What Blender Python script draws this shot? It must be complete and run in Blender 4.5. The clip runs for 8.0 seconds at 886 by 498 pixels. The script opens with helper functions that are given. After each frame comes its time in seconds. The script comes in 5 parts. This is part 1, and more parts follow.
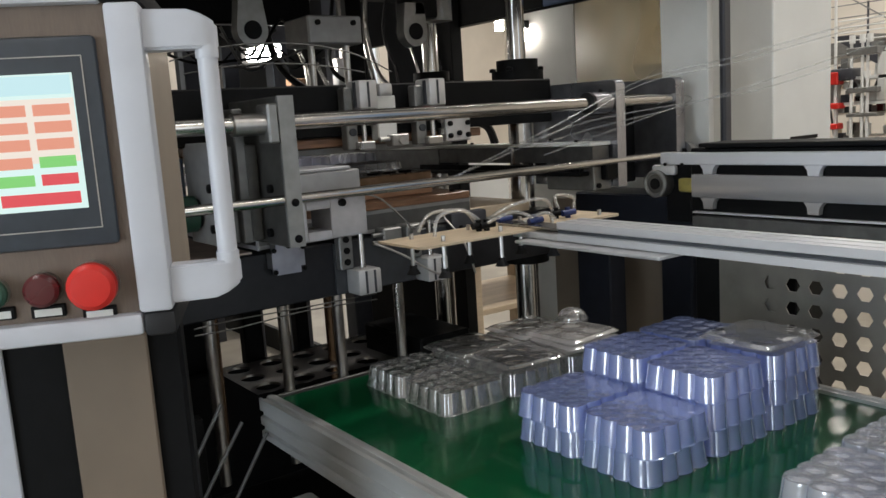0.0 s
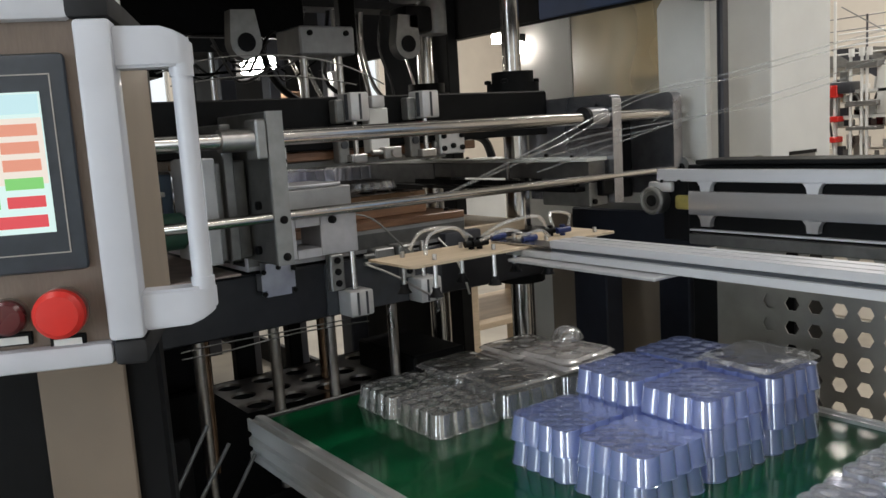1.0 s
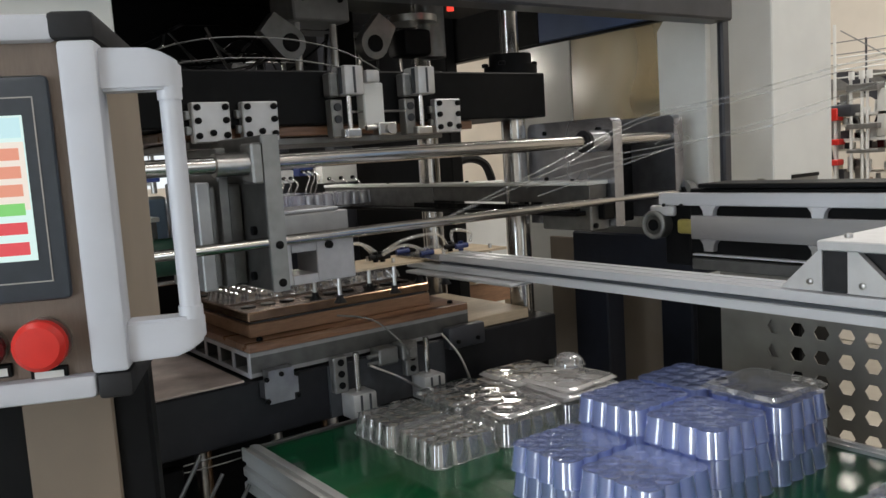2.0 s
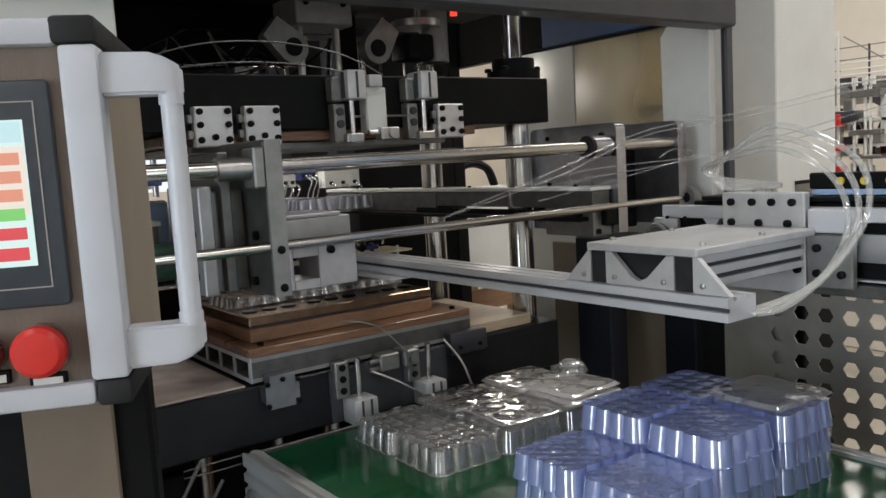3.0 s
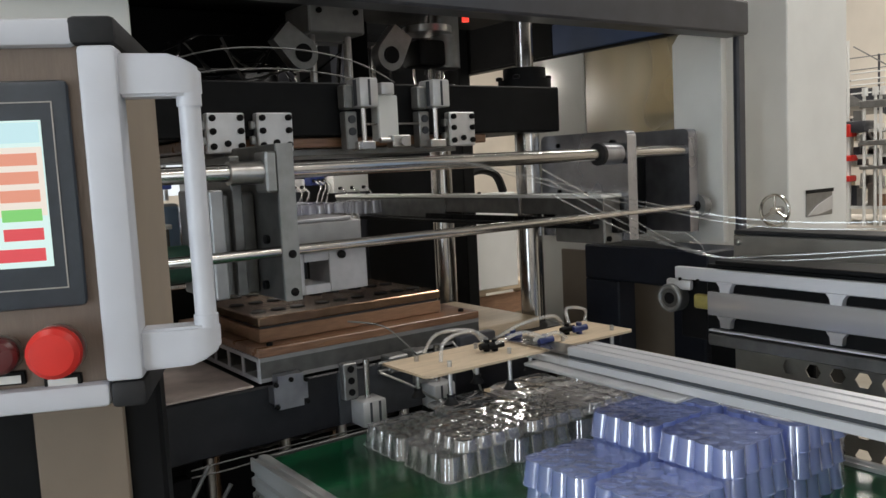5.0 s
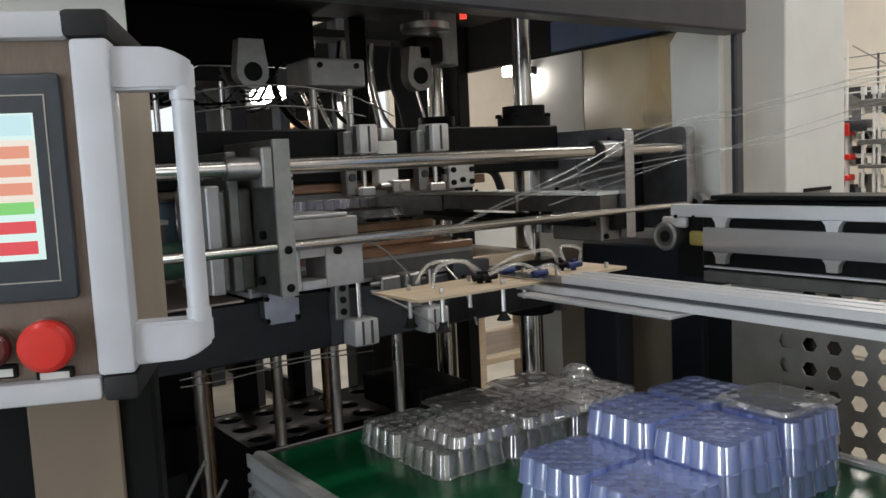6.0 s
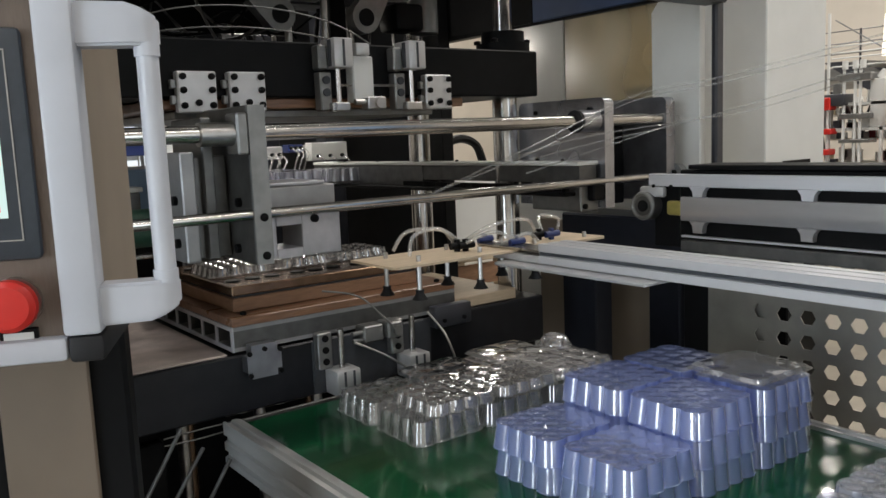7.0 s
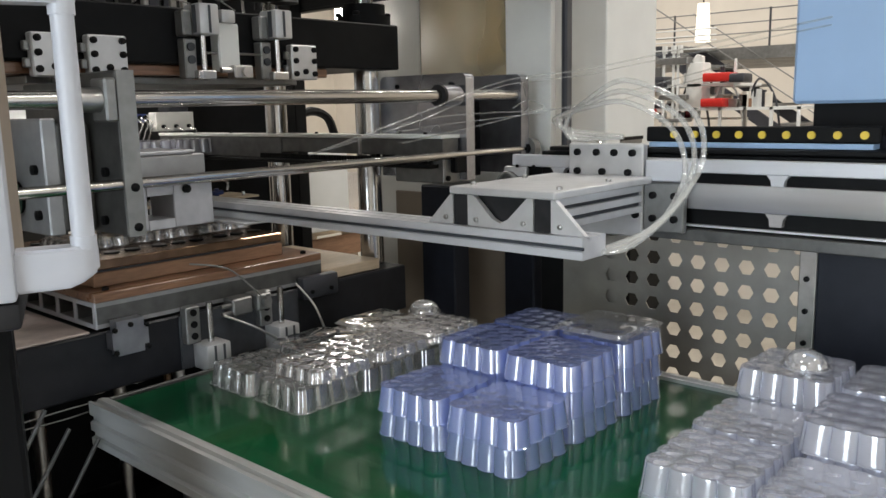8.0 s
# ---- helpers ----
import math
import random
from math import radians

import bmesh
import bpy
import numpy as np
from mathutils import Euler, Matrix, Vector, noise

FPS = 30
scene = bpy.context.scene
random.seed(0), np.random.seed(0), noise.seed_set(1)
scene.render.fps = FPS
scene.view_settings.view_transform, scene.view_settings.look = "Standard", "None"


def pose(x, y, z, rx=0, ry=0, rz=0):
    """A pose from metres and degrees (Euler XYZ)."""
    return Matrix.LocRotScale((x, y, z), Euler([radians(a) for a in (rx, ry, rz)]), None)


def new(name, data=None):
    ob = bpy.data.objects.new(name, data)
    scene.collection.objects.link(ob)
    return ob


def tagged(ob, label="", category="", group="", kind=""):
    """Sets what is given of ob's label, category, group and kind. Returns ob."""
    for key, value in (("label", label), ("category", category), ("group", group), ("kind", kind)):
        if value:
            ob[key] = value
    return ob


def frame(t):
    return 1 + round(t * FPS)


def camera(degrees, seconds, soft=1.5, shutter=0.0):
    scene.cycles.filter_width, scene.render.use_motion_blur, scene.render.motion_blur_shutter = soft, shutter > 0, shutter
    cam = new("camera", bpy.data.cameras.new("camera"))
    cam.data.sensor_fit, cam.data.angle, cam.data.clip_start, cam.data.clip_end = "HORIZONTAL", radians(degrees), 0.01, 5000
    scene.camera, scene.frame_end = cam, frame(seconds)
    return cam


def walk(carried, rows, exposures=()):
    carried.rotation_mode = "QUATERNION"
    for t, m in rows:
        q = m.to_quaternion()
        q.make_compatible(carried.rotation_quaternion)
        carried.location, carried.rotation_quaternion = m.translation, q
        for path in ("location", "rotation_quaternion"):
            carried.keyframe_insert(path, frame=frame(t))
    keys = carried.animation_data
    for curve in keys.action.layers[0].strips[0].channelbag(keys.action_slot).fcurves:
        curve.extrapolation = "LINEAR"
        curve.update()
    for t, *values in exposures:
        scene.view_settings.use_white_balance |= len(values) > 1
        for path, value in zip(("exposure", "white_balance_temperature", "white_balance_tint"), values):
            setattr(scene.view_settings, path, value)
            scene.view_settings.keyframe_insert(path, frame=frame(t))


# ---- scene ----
cam = camera(56.7, 8.0, soft=1.5)
EYE, TURN = 1.5, -35.8
# seconds; metres right, ahead and up of a fixed point; degrees of yaw, pitch and roll
ROWS = [
    (0.0, -0.0100, -0.0820, -0.0135, -0.640, -8.920, 3.640),
    (0.5, -0.0020, -0.0645, -0.0113, -0.686, -8.586, 3.589),
    (1.0, 0.0093, -0.0434, -0.0035, -0.618, -8.181, 3.520),
    (1.5, 0.0134, -0.0237, -0.0026, -0.567, -7.086, 3.600),
    (3.0, 0.0132, -0.0032, -0.0006, -0.421, -6.286, 3.374),
    (3.5, 0.0111, -0.0023, 0.0010, -0.139, -6.089, 3.153),
    (4.0, 0.0025, 0.0020, 0.0014, -0.060, -5.971, 3.007),
    (4.5, -0.0004, 0.0004, 0.0001, 0.012, -5.789, 2.955),
    (6.0, 0.0083, 0.0009, -0.0072, 0.011, -5.901, 2.705),
    (6.5, 0.0071, 0.0027, -0.0101, 0.016, -6.270, 2.645),
    (7.0, 0.0222, 0.0054, -0.0221, -1.074, -7.723, 2.357),
    (7.5, 0.0017, -0.0105, -0.0237, -6.006, -9.152, 1.504),
    (8.0, -0.0794, -0.0298, -0.0257, -12.709, -9.793, 1.259),
]
walk(cam, [(t, pose(0, 0, EYE, 0, 0, TURN) @ pose(x, y, z, 90 + pitch, roll, yaw)) for t, x, y, z, yaw, pitch, roll in ROWS],
     exposures=[(0.0, -0.18), (7.3, -0.20), (7.6, -0.13), (8.0, 0.04)])

# ---- light ----
world = bpy.data.worlds.new("hall_air")
scene.world = world
world.use_nodes = True
world.node_tree.nodes["Background"].inputs[0].default_value = (0.75, 0.85, 1.0, 1)
world.node_tree.nodes["Background"].inputs[1].default_value = 0.05
LAMP_W = 26.0     # one ceiling lamp over the machine
EAST_W = 105.0    # one unseen ceiling lamp added to brighten the east bay
WINDOW = 1.15      # glow of the window panes added to light the hall


# ---- materials ----
def mat(name, color, rough=0.5, metal=0.0, grain=0.15, scale=40.0, bump=0.02, color2=None, aniso=None, coat=0.0, spec=0.5):
    """A worn surface: colour varied at two scales, uneven gloss and fine relief."""
    m = bpy.data.materials.new(name)
    m.use_nodes = True
    nt = m.node_tree
    b = nt.nodes["Principled BSDF"]
    tc = nt.nodes.new("ShaderNodeTexCoord")
    mp = nt.nodes.new("ShaderNodeMapping")
    mp.inputs["Scale"].default_value = aniso or (1, 1, 1)
    nt.links.new(tc.outputs["Object"], mp.inputs["Vector"])
    fine = nt.nodes.new("ShaderNodeTexNoise")
    fine.inputs["Scale"].default_value = scale
    fine.inputs["Detail"].default_value = 4
    big = nt.nodes.new("ShaderNodeTexNoise")
    big.inputs["Scale"].default_value = scale * 0.12
    big.inputs["Detail"].default_value = 3
    for n in (fine, big):
        nt.links.new(mp.outputs["Vector"], n.inputs["Vector"])
    add = nt.nodes.new("ShaderNodeMath")
    add.operation = "ADD"
    nt.links.new(fine.outputs["Fac"], add.inputs[0])
    nt.links.new(big.outputs["Fac"], add.inputs[1])
    ramp = nt.nodes.new("ShaderNodeMapRange")
    ramp.inputs["From Min"].default_value, ramp.inputs["From Max"].default_value = 0.65, 1.35
    nt.links.new(add.outputs[0], ramp.inputs["Value"])
    mix = nt.nodes.new("ShaderNodeMix")
    mix.data_type = "RGBA"
    c2 = color2 or tuple(c * (1 - grain * 1.6) for c in color)
    c1 = tuple(min(1, c * (1 + grain * 0.5)) for c in color)
    mix.inputs["A"].default_value, mix.inputs["B"].default_value = (*c1, 1), (*c2, 1)
    nt.links.new(ramp.outputs[0], mix.inputs["Factor"])
    nt.links.new(mix.outputs["Result"], b.inputs["Base Color"])
    rr = nt.nodes.new("ShaderNodeMapRange")
    rr.inputs["To Min"].default_value, rr.inputs["To Max"].default_value = max(0.02, rough - 0.1), min(1, rough + 0.12)
    nt.links.new(big.outputs["Fac"], rr.inputs["Value"])
    nt.links.new(rr.outputs[0], b.inputs["Roughness"])
    b.inputs["Metallic"].default_value = metal
    b.inputs["Specular IOR Level"].default_value = spec
    b.inputs["Coat Weight"].default_value = coat
    if bump:
        bp = nt.nodes.new("ShaderNodeBump")
        bp.inputs["Strength"].default_value = bump * 5
        bp.inputs["Distance"].default_value = 0.002
        nt.links.new(fine.outputs["Fac"], bp.inputs["Height"])
        nt.links.new(bp.outputs[0], b.inputs["Normal"])
    return m


def glow(name, color, strength):
    m = bpy.data.materials.new(name)
    m.use_nodes = True
    b = m.node_tree.nodes["Principled BSDF"]
    b.inputs["Base Color"].default_value = (0.02, 0.02, 0.02, 1)
    b.inputs["Emission Color"].default_value = (*color, 1)
    b.inputs["Emission Strength"].default_value = strength
    b.inputs["Roughness"].default_value = 0.3
    return m


def clear(name, tint, body, gloss_rough=0.08, edge=0.55, gloss=0.10, wavy=0.15, sheen_mottle=0.0):
    """Thin clear or tinted plastic: tinted see-through film, a milky share, and gloss that grows at grazing angles. The
    last argument mottles the milky share to imitate blurred reflections.
    """
    m = bpy.data.materials.new(name)
    m.use_nodes = True
    nt = m.node_tree
    nt.nodes.clear()
    out = nt.nodes.new("ShaderNodeOutputMaterial")
    tr = nt.nodes.new("ShaderNodeBsdfTransparent")
    tr.inputs["Color"].default_value = (*tint, 1)
    df = nt.nodes.new("ShaderNodeBsdfPrincipled")
    df.inputs["Base Color"].default_value = (*[c * 0.95 for c in tint], 1)
    df.inputs["Roughness"].default_value = 0.25
    gl = nt.nodes.new("ShaderNodeBsdfGlossy")
    gl.inputs["Roughness"].default_value = gloss_rough
    lw = nt.nodes.new("ShaderNodeLayerWeight")
    lw.inputs["Blend"].default_value = 0.5
    pw = nt.nodes.new("ShaderNodeMath")
    pw.operation = "POWER"
    pw.inputs[1].default_value = 3.0
    no = nt.nodes.new("ShaderNodeTexNoise")
    no.inputs["Scale"].default_value = 60
    bp = nt.nodes.new("ShaderNodeBump")
    bp.inputs["Strength"].default_value = wavy
    bp.inputs["Distance"].default_value = 0.004
    nt.links.new(no.outputs["Fac"], bp.inputs["Height"])
    nt.links.new(bp.outputs[0], gl.inputs["Normal"])
    nt.links.new(bp.outputs[0], lw.inputs["Normal"])
    a = nt.nodes.new("ShaderNodeMixShader")
    a.inputs[0].default_value = body
    if sheen_mottle:
        cn = nt.nodes.new("ShaderNodeTexNoise")
        cn.inputs["Scale"].default_value = 2.4
        mr = nt.nodes.new("ShaderNodeMapRange")
        cn.inputs["Detail"].default_value = 0.0
        mr.inputs["From Min"].default_value, mr.inputs["From Max"].default_value = 0.2, 0.8
        mr.inputs["To Min"].default_value, mr.inputs["To Max"].default_value = max(0.0, body - sheen_mottle), min(1.0, body + sheen_mottle)
        nt.links.new(cn.outputs["Fac"], mr.inputs["Value"])
        nt.links.new(mr.outputs[0], a.inputs[0])
    nt.links.new(tr.outputs[0], a.inputs[1])
    nt.links.new(df.outputs[0], a.inputs[2])
    k = nt.nodes.new("ShaderNodeMath")
    k.operation = "MULTIPLY_ADD"
    k.inputs[1].default_value, k.inputs[2].default_value = edge, gloss
    nt.links.new(lw.outputs["Facing"], pw.inputs[0])
    nt.links.new(pw.outputs[0], k.inputs[0])
    c = nt.nodes.new("ShaderNodeMixShader")
    nt.links.new(k.outputs[0], c.inputs[0])
    nt.links.new(a.outputs[0], c.inputs[1])
    nt.links.new(gl.outputs[0], c.inputs[2])
    nt.links.new(c.outputs[0], out.inputs[0])
    return m


BLACK = mat("black_paint", (0.006, 0.0062, 0.007), 0.5, grain=0.3, scale=25, spec=0.12)
BLUEBLK = mat("blue_black_paint", (0.015, 0.016, 0.0205), 0.42, grain=0.3, scale=20, spec=0.3)
CHAR = mat("charcoal_frame_paint", (0.04, 0.042, 0.052), 0.4, grain=0.2, scale=18)
NAVY = mat("dark_blue_paint", (0.018, 0.021, 0.031), 0.4, grain=0.2, scale=18, spec=0.25)
BEIGE = mat("beige_machine_paint", (0.26, 0.212, 0.165), 0.5, grain=0.08, scale=12)
# darker copy of the beige: shadow below the panel put into the colour
SHADEBEIGE = mat("shaded_beige_paint", (0.178, 0.138, 0.103), 0.5, grain=0.08, scale=12)
WHITE = mat("white_machine_paint", (0.74, 0.75, 0.74), 0.45, grain=0.05, scale=8)
CREAM = mat("cream_sheet_paint", (0.79, 0.79, 0.76), 0.5, grain=0.06, scale=8)
HANDLE = mat("white_moulded_plastic", (0.51, 0.525, 0.575), 0.35, grain=0.05, scale=20)
FACE = mat("brown_grey_face_plate", (0.158, 0.122, 0.10), 0.4, metal=0.25, grain=0.12, scale=60, aniso=(8, 1, 1))
BEZEL = mat("dark_slate_plastic", (0.045, 0.055, 0.07), 0.35, grain=0.15, scale=60)
STEEL = mat("ground_steel", (0.50, 0.49, 0.48), 0.3, metal=1.0, grain=0.15, scale=40)
CHROME = mat("polished_chrome_bar", (0.56, 0.545, 0.53), 0.17, metal=1.0, grain=0.08, scale=30, bump=0.004)
GREY = mat("machined_grey_plate", (0.28, 0.28, 0.275), 0.42, metal=0.7, grain=0.2, scale=30)
DARKST = mat("dark_machined_steel", (0.15, 0.15, 0.147), 0.42, metal=0.7, grain=0.25, scale=30)
PLATE = mat("dull_plated_steel", (0.42, 0.43, 0.47), 0.28, metal=0.9, grain=0.25, scale=20)
ALU = mat("anodised_aluminium", (0.66, 0.67, 0.71), 0.35, metal=0.4, grain=0.08, scale=30, aniso=(1, 0.1, 1))
ALUW = mat("matt_aluminium_block", (0.62, 0.62, 0.63), 0.42, metal=0.5, grain=0.1, scale=30)
BLOCK = mat("pale_machined_block", (0.44, 0.44, 0.465), 0.42, metal=0.4, grain=0.18, scale=26)
MIDGREY = mat("mid_grey_machined_block", (0.34, 0.34, 0.345), 0.42, metal=0.4, grain=0.15, scale=30)
# dark fill: the shade of slots, gaps and recesses as a colour
GROOVE = mat("slot_shade", (0.06, 0.065, 0.075), 0.6, grain=0.2, spec=0.25)
RAIL = mat("conveyor_aluminium", (0.58, 0.59, 0.59), 0.36, metal=0.5, grain=0.2, scale=20, aniso=(1, 0.15, 1))
BELT = mat("green_conveyor_belt", (0.0026, 0.072, 0.0255), 0.16, grain=0.14, scale=30, bump=0.0015, coat=0.25, spec=0.3)
WOOD = mat("red_brown_board", (0.27, 0.15, 0.09), 0.30, grain=0.35, scale=14, aniso=(1, 10, 10), color2=(0.12, 0.055, 0.03))
MDF = mat("tan_fibreboard_edge", (0.30, 0.165, 0.095), 0.6, grain=0.2, scale=30, aniso=(1, 6, 6))
PLY = mat("pale_plywood", (0.62, 0.50, 0.36), 0.5, grain=0.15, scale=18, aniso=(1, 8, 8))
COPPER = mat("bronze_mould_top", (0.30, 0.19, 0.12), 0.22, metal=0.7, grain=0.3, scale=25)
DUSTY = mat("dusty_steel_table", (0.62, 0.52, 0.48), 0.6, metal=0.1, grain=0.3, scale=16)
RED = mat("red_button_plastic", (0.60, 0.022, 0.016), 0.36, grain=0.08, scale=40)
DARKRED = mat("dark_red_button_plastic", (0.09, 0.012, 0.015), 0.25, grain=0.15, scale=40)
RUBBER = mat("black_rubber", (0.02, 0.02, 0.022), 0.6, grain=0.3, spec=0.25)
BLUE = mat("blue_fitting_plastic", (0.016, 0.03, 0.13), 0.35, grain=0.1)
SKY = mat("light_blue_cover_paint", (0.30, 0.44, 0.66), 0.45, grain=0.06, scale=8)
STRIP = mat("brushed_grey_strip", (0.58, 0.58, 0.595), 0.28, metal=0.65, grain=0.2, scale=14, aniso=(1, 0.15, 1))
OLIVE = mat("soiled_yellow_rubber", (0.30, 0.25, 0.07), 0.5, grain=0.3)
# blue of the door header with its shade put into the colour
SHADEBLUE = mat("shaded_blue_paint", (0.055, 0.095, 0.21), 0.45, grain=0.1, scale=10)
YELLOW = mat("yellow_plastic", (0.75, 0.55, 0.06), 0.45, grain=0.1)
LABEL = mat("pale_label", (0.6, 0.6, 0.58), 0.5, grain=0.08)
PERF = mat("stainless_guard_sheet", (0.38, 0.365, 0.335), 0.36, metal=0.6, grain=0.2, scale=10)
FLOOR = mat("painted_concrete_floor", (0.34, 0.31, 0.26), 0.5, grain=0.25, scale=3)
WALL = mat("warm_white_wall_paint", (0.74, 0.69, 0.62), 0.8, grain=0.08, scale=2)
ROOF = mat("pale_roof_sheet", (0.55, 0.55, 0.54), 0.7, grain=0.1, scale=2)
GREEN = mat("dark_green_motor_paint", (0.02, 0.07, 0.045), 0.45, grain=0.2)
# the last value paints mottled reflections into the brown pane
AMBER = clear("brown_tinted_acrylic", (0.64, 0.58, 0.44), 0.55, 0.25, 0.6, 0.14, 0.03, 0.40)
CLEAR = clear("clear_plastic_sheet", (0.97, 0.965, 0.985), 0.28, 0.045, 0.8, 0.34, 0.010)
CLOUDY = clear("hazy_clear_plastic", (0.88, 0.90, 1.0), 0.42, 0.06, 0.7, 0.26, 0.02)
MILKY = clear("milky_clear_plastic", (0.97, 0.95, 0.95), 0.55, 0.06, 0.7, 0.25, 0.012)
TINT = clear("blue_tinted_plastic", (0.46, 0.57, 1.0), 0.56, 0.06, 0.6, 0.30, 0.02)
HOSE = clear("clear_air_hose", (0.94, 0.94, 0.93), 0.22, 0.08, 0.5, 0.16)
FAINT = clear("faint_air_hose", (0.94, 0.94, 0.93), 0.08, 0.12, 0.4, 0.07)
SCREEN = glow("lit_screen", (0.74, 0.96, 0.92), 1.05)
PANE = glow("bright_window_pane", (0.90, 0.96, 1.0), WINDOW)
# unseen panes behind and left of the viewpoint, added as fill light
SLIM = glow("south_fill_pane", (0.86, 0.94, 1.0), WINDOW * 2.9)
SIDE = glow("west_fill_pane", (0.80, 0.91, 1.0), WINDOW * 8.0)
WORKLAMP = glow("work_lamp_glow", (1.0, 0.94, 0.84), 60.0)
PENDANT = glow("pendant_glow", (1.0, 0.93, 0.80), 2.2)
TUBE = glow("lamp_tube", (1.0, 0.98, 0.95), 14.0)


# ---- mesh helpers ----
def bm_new():
    return bmesh.new()


def bx(bm, x0, x1, y0, y1, z0, z1, bev=0.0, seg=1):
    r = bmesh.ops.create_cube(bm, size=1.0, matrix=Matrix.Translation(((x0 + x1) / 2, (y0 + y1) / 2, (z0 + z1) / 2)) @ Matrix.Diagonal((abs(x1 - x0), abs(y1 - y0), abs(z1 - z0), 1)))
    if bev:
        es = list({e for v in r["verts"] for e in v.link_edges})
        bmesh.ops.bevel(bm, geom=es, offset=bev, segments=seg, affect="EDGES", profile=0.5)
    return bm


def cy(bm, p0, p1, r, r2=None, seg=20):
    p0, p1 = Vector(p0), Vector(p1)
    d = p1 - p0
    m = Matrix.Translation((p0 + p1) / 2) @ d.to_track_quat("Z", "Y").to_matrix().to_4x4()
    bmesh.ops.create_cone(bm, cap_ends=True, segments=seg, radius1=r, radius2=r if r2 is None else r2, depth=d.length, matrix=m)
    return bm


def ring(bm, c, axis, r, rt, seg=28, sub=8):
    """A torus round c."""
    q = Vector(axis).to_track_quat("Z", "Y")
    vs = []
    for i in range(seg):
        a = 2 * math.pi * i / seg
        row = []
        for j in range(sub):
            b = 2 * math.pi * j / sub
            p = Vector(((r + rt * math.cos(b)) * math.cos(a), (r + rt * math.cos(b)) * math.sin(a), rt * math.sin(b)))
            row.append(bm.verts.new(Vector(c) + q @ p))
        vs.append(row)
    for i in range(seg):
        for j in range(sub):
            bm.faces.new((vs[i][j], vs[(i + 1) % seg][j], vs[(i + 1) % seg][(j + 1) % sub], vs[i][(j + 1) % sub]))
    return bm


def sweep(bm, pts, r, seg=8, steps=8):
    """A round tube along a smooth line through pts."""
    P = [Vector(p) for p in pts]
    line = []
    for i in range(len(P) - 1):
        a, b, c, d = P[max(i - 1, 0)], P[i], P[i + 1], P[min(i + 2, len(P) - 1)]
        for k in range(steps):
            t = k / steps
            line.append(0.5 * ((2 * b) + (c - a) * t + (2 * a - 5 * b + 4 * c - d) * t * t + (3 * b - a - 3 * c + d) * t ** 3))
    line.append(P[-1])
    rows = []
    for i, p in enumerate(line):
        d = line[min(i + 1, len(line) - 1)] - line[max(i - 1, 0)]
        q = d.to_track_quat("Z", "Y")
        rows.append([bm.verts.new(p + q @ Vector((r * math.cos(2 * math.pi * j / seg), r * math.sin(2 * math.pi * j / seg), 0))) for j in range(seg)])
    for a, b in zip(rows, rows[1:]):
        for j in range(seg):
            bm.faces.new((a[j], a[(j + 1) % seg], b[(j + 1) % seg], b[j]))
    bm.faces.new(rows[0][::-1])
    bm.faces.new(rows[-1])
    return bm


def prism(bm, pts, axis, a0, a1):
    """A flat outline (list of 2D points) made thick along an axis: 'x' takes (y, z), 'y' takes (x, z), 'z' takes (x, y)."""
    def put(p, a):
        return {"x": (a, p[0], p[1]), "y": (p[0], a, p[1]), "z": (p[0], p[1], a)}[axis]
    lo = [bm.verts.new(put(p, a0)) for p in pts]
    hi = [bm.verts.new(put(p, a1)) for p in pts]
    n = len(pts)
    bm.faces.new(lo)
    bm.faces.new(hi[::-1])
    for i in range(n):
        bm.faces.new((lo[i], hi[i], hi[(i + 1) % n], lo[(i + 1) % n]))
    bmesh.ops.recalc_face_normals(bm, faces=bm.faces[:])
    return bm


def mesh_of(name, bm, material, smooth=True, tidy=True):
    if tidy:
        bmesh.ops.recalc_face_normals(bm, faces=bm.faces[:])
    me = bpy.data.meshes.new(name)
    bm.to_mesh(me)
    bm.free()
    me.materials.append(material)
    if smooth:
        for p in me.polygons:
            p.use_smooth = True
        me.set_sharp_from_angle(angle=radians(35))
    return me


def part(name, bm, material, parent=None, label="", smooth=True):
    me = bm if isinstance(bm, bpy.types.Mesh) else mesh_of(name, bm, material, smooth)
    ob = new(name, me)
    if parent:
        ob.parent = parent
    if label:
        tagged(ob, label)
    return ob


def thing(name, label, category, at=(0, 0, 0), rz=0, group=""):
    e = new(name)
    e.empty_display_size = 0.05
    e.matrix_basis = pose(*at, 0, 0, rz)
    return tagged(e, label, category, group)


def solid(name, bm, material, label, category, kind="", group=""):
    ob = part(name, bm, material)
    return tagged(ob, label, category, group, kind)


def structure(name, bm, material, label="", category=""):
    return tagged(part(name, bm, material), label, category, "", "structure")


BOLT = {}


def bolts(parent, places, axis, r=0.0065, material=None):
    """Socket-head bolts with a hollow, all on one mesh for a size and way."""
    material = material or BLACK
    key = (axis, r, material.name)
    if key not in BOLT:
        bm = bm_new()
        d = {"-y": (0, -1, 0), "-x": (-1, 0, 0), "z": (0, 0, 1)}[axis]
        d = Vector(d)
        cy(bm, (0, 0, 0), d * r * 0.9, r, seg=12)
        cy(bm, d * r * 0.9, d * r * 1.1, r * 0.85, r * 0.5, seg=12)
        BOLT[key] = mesh_of("bolt", bm, material)
    for p in places:
        b = new("bolt", BOLT[key])
        b.parent = parent
        b.location = p


# ---- the hall ----
HX0, HX1, HY0, HY1, HZ = -5.0, 13.0, -3.0, 15.0, 6.5
structure("floor", bx(bm_new(), HX0, HX1, HY0, HY1, -0.1, 0.0), FLOOR, "painted grey concrete factory floor", "floor")
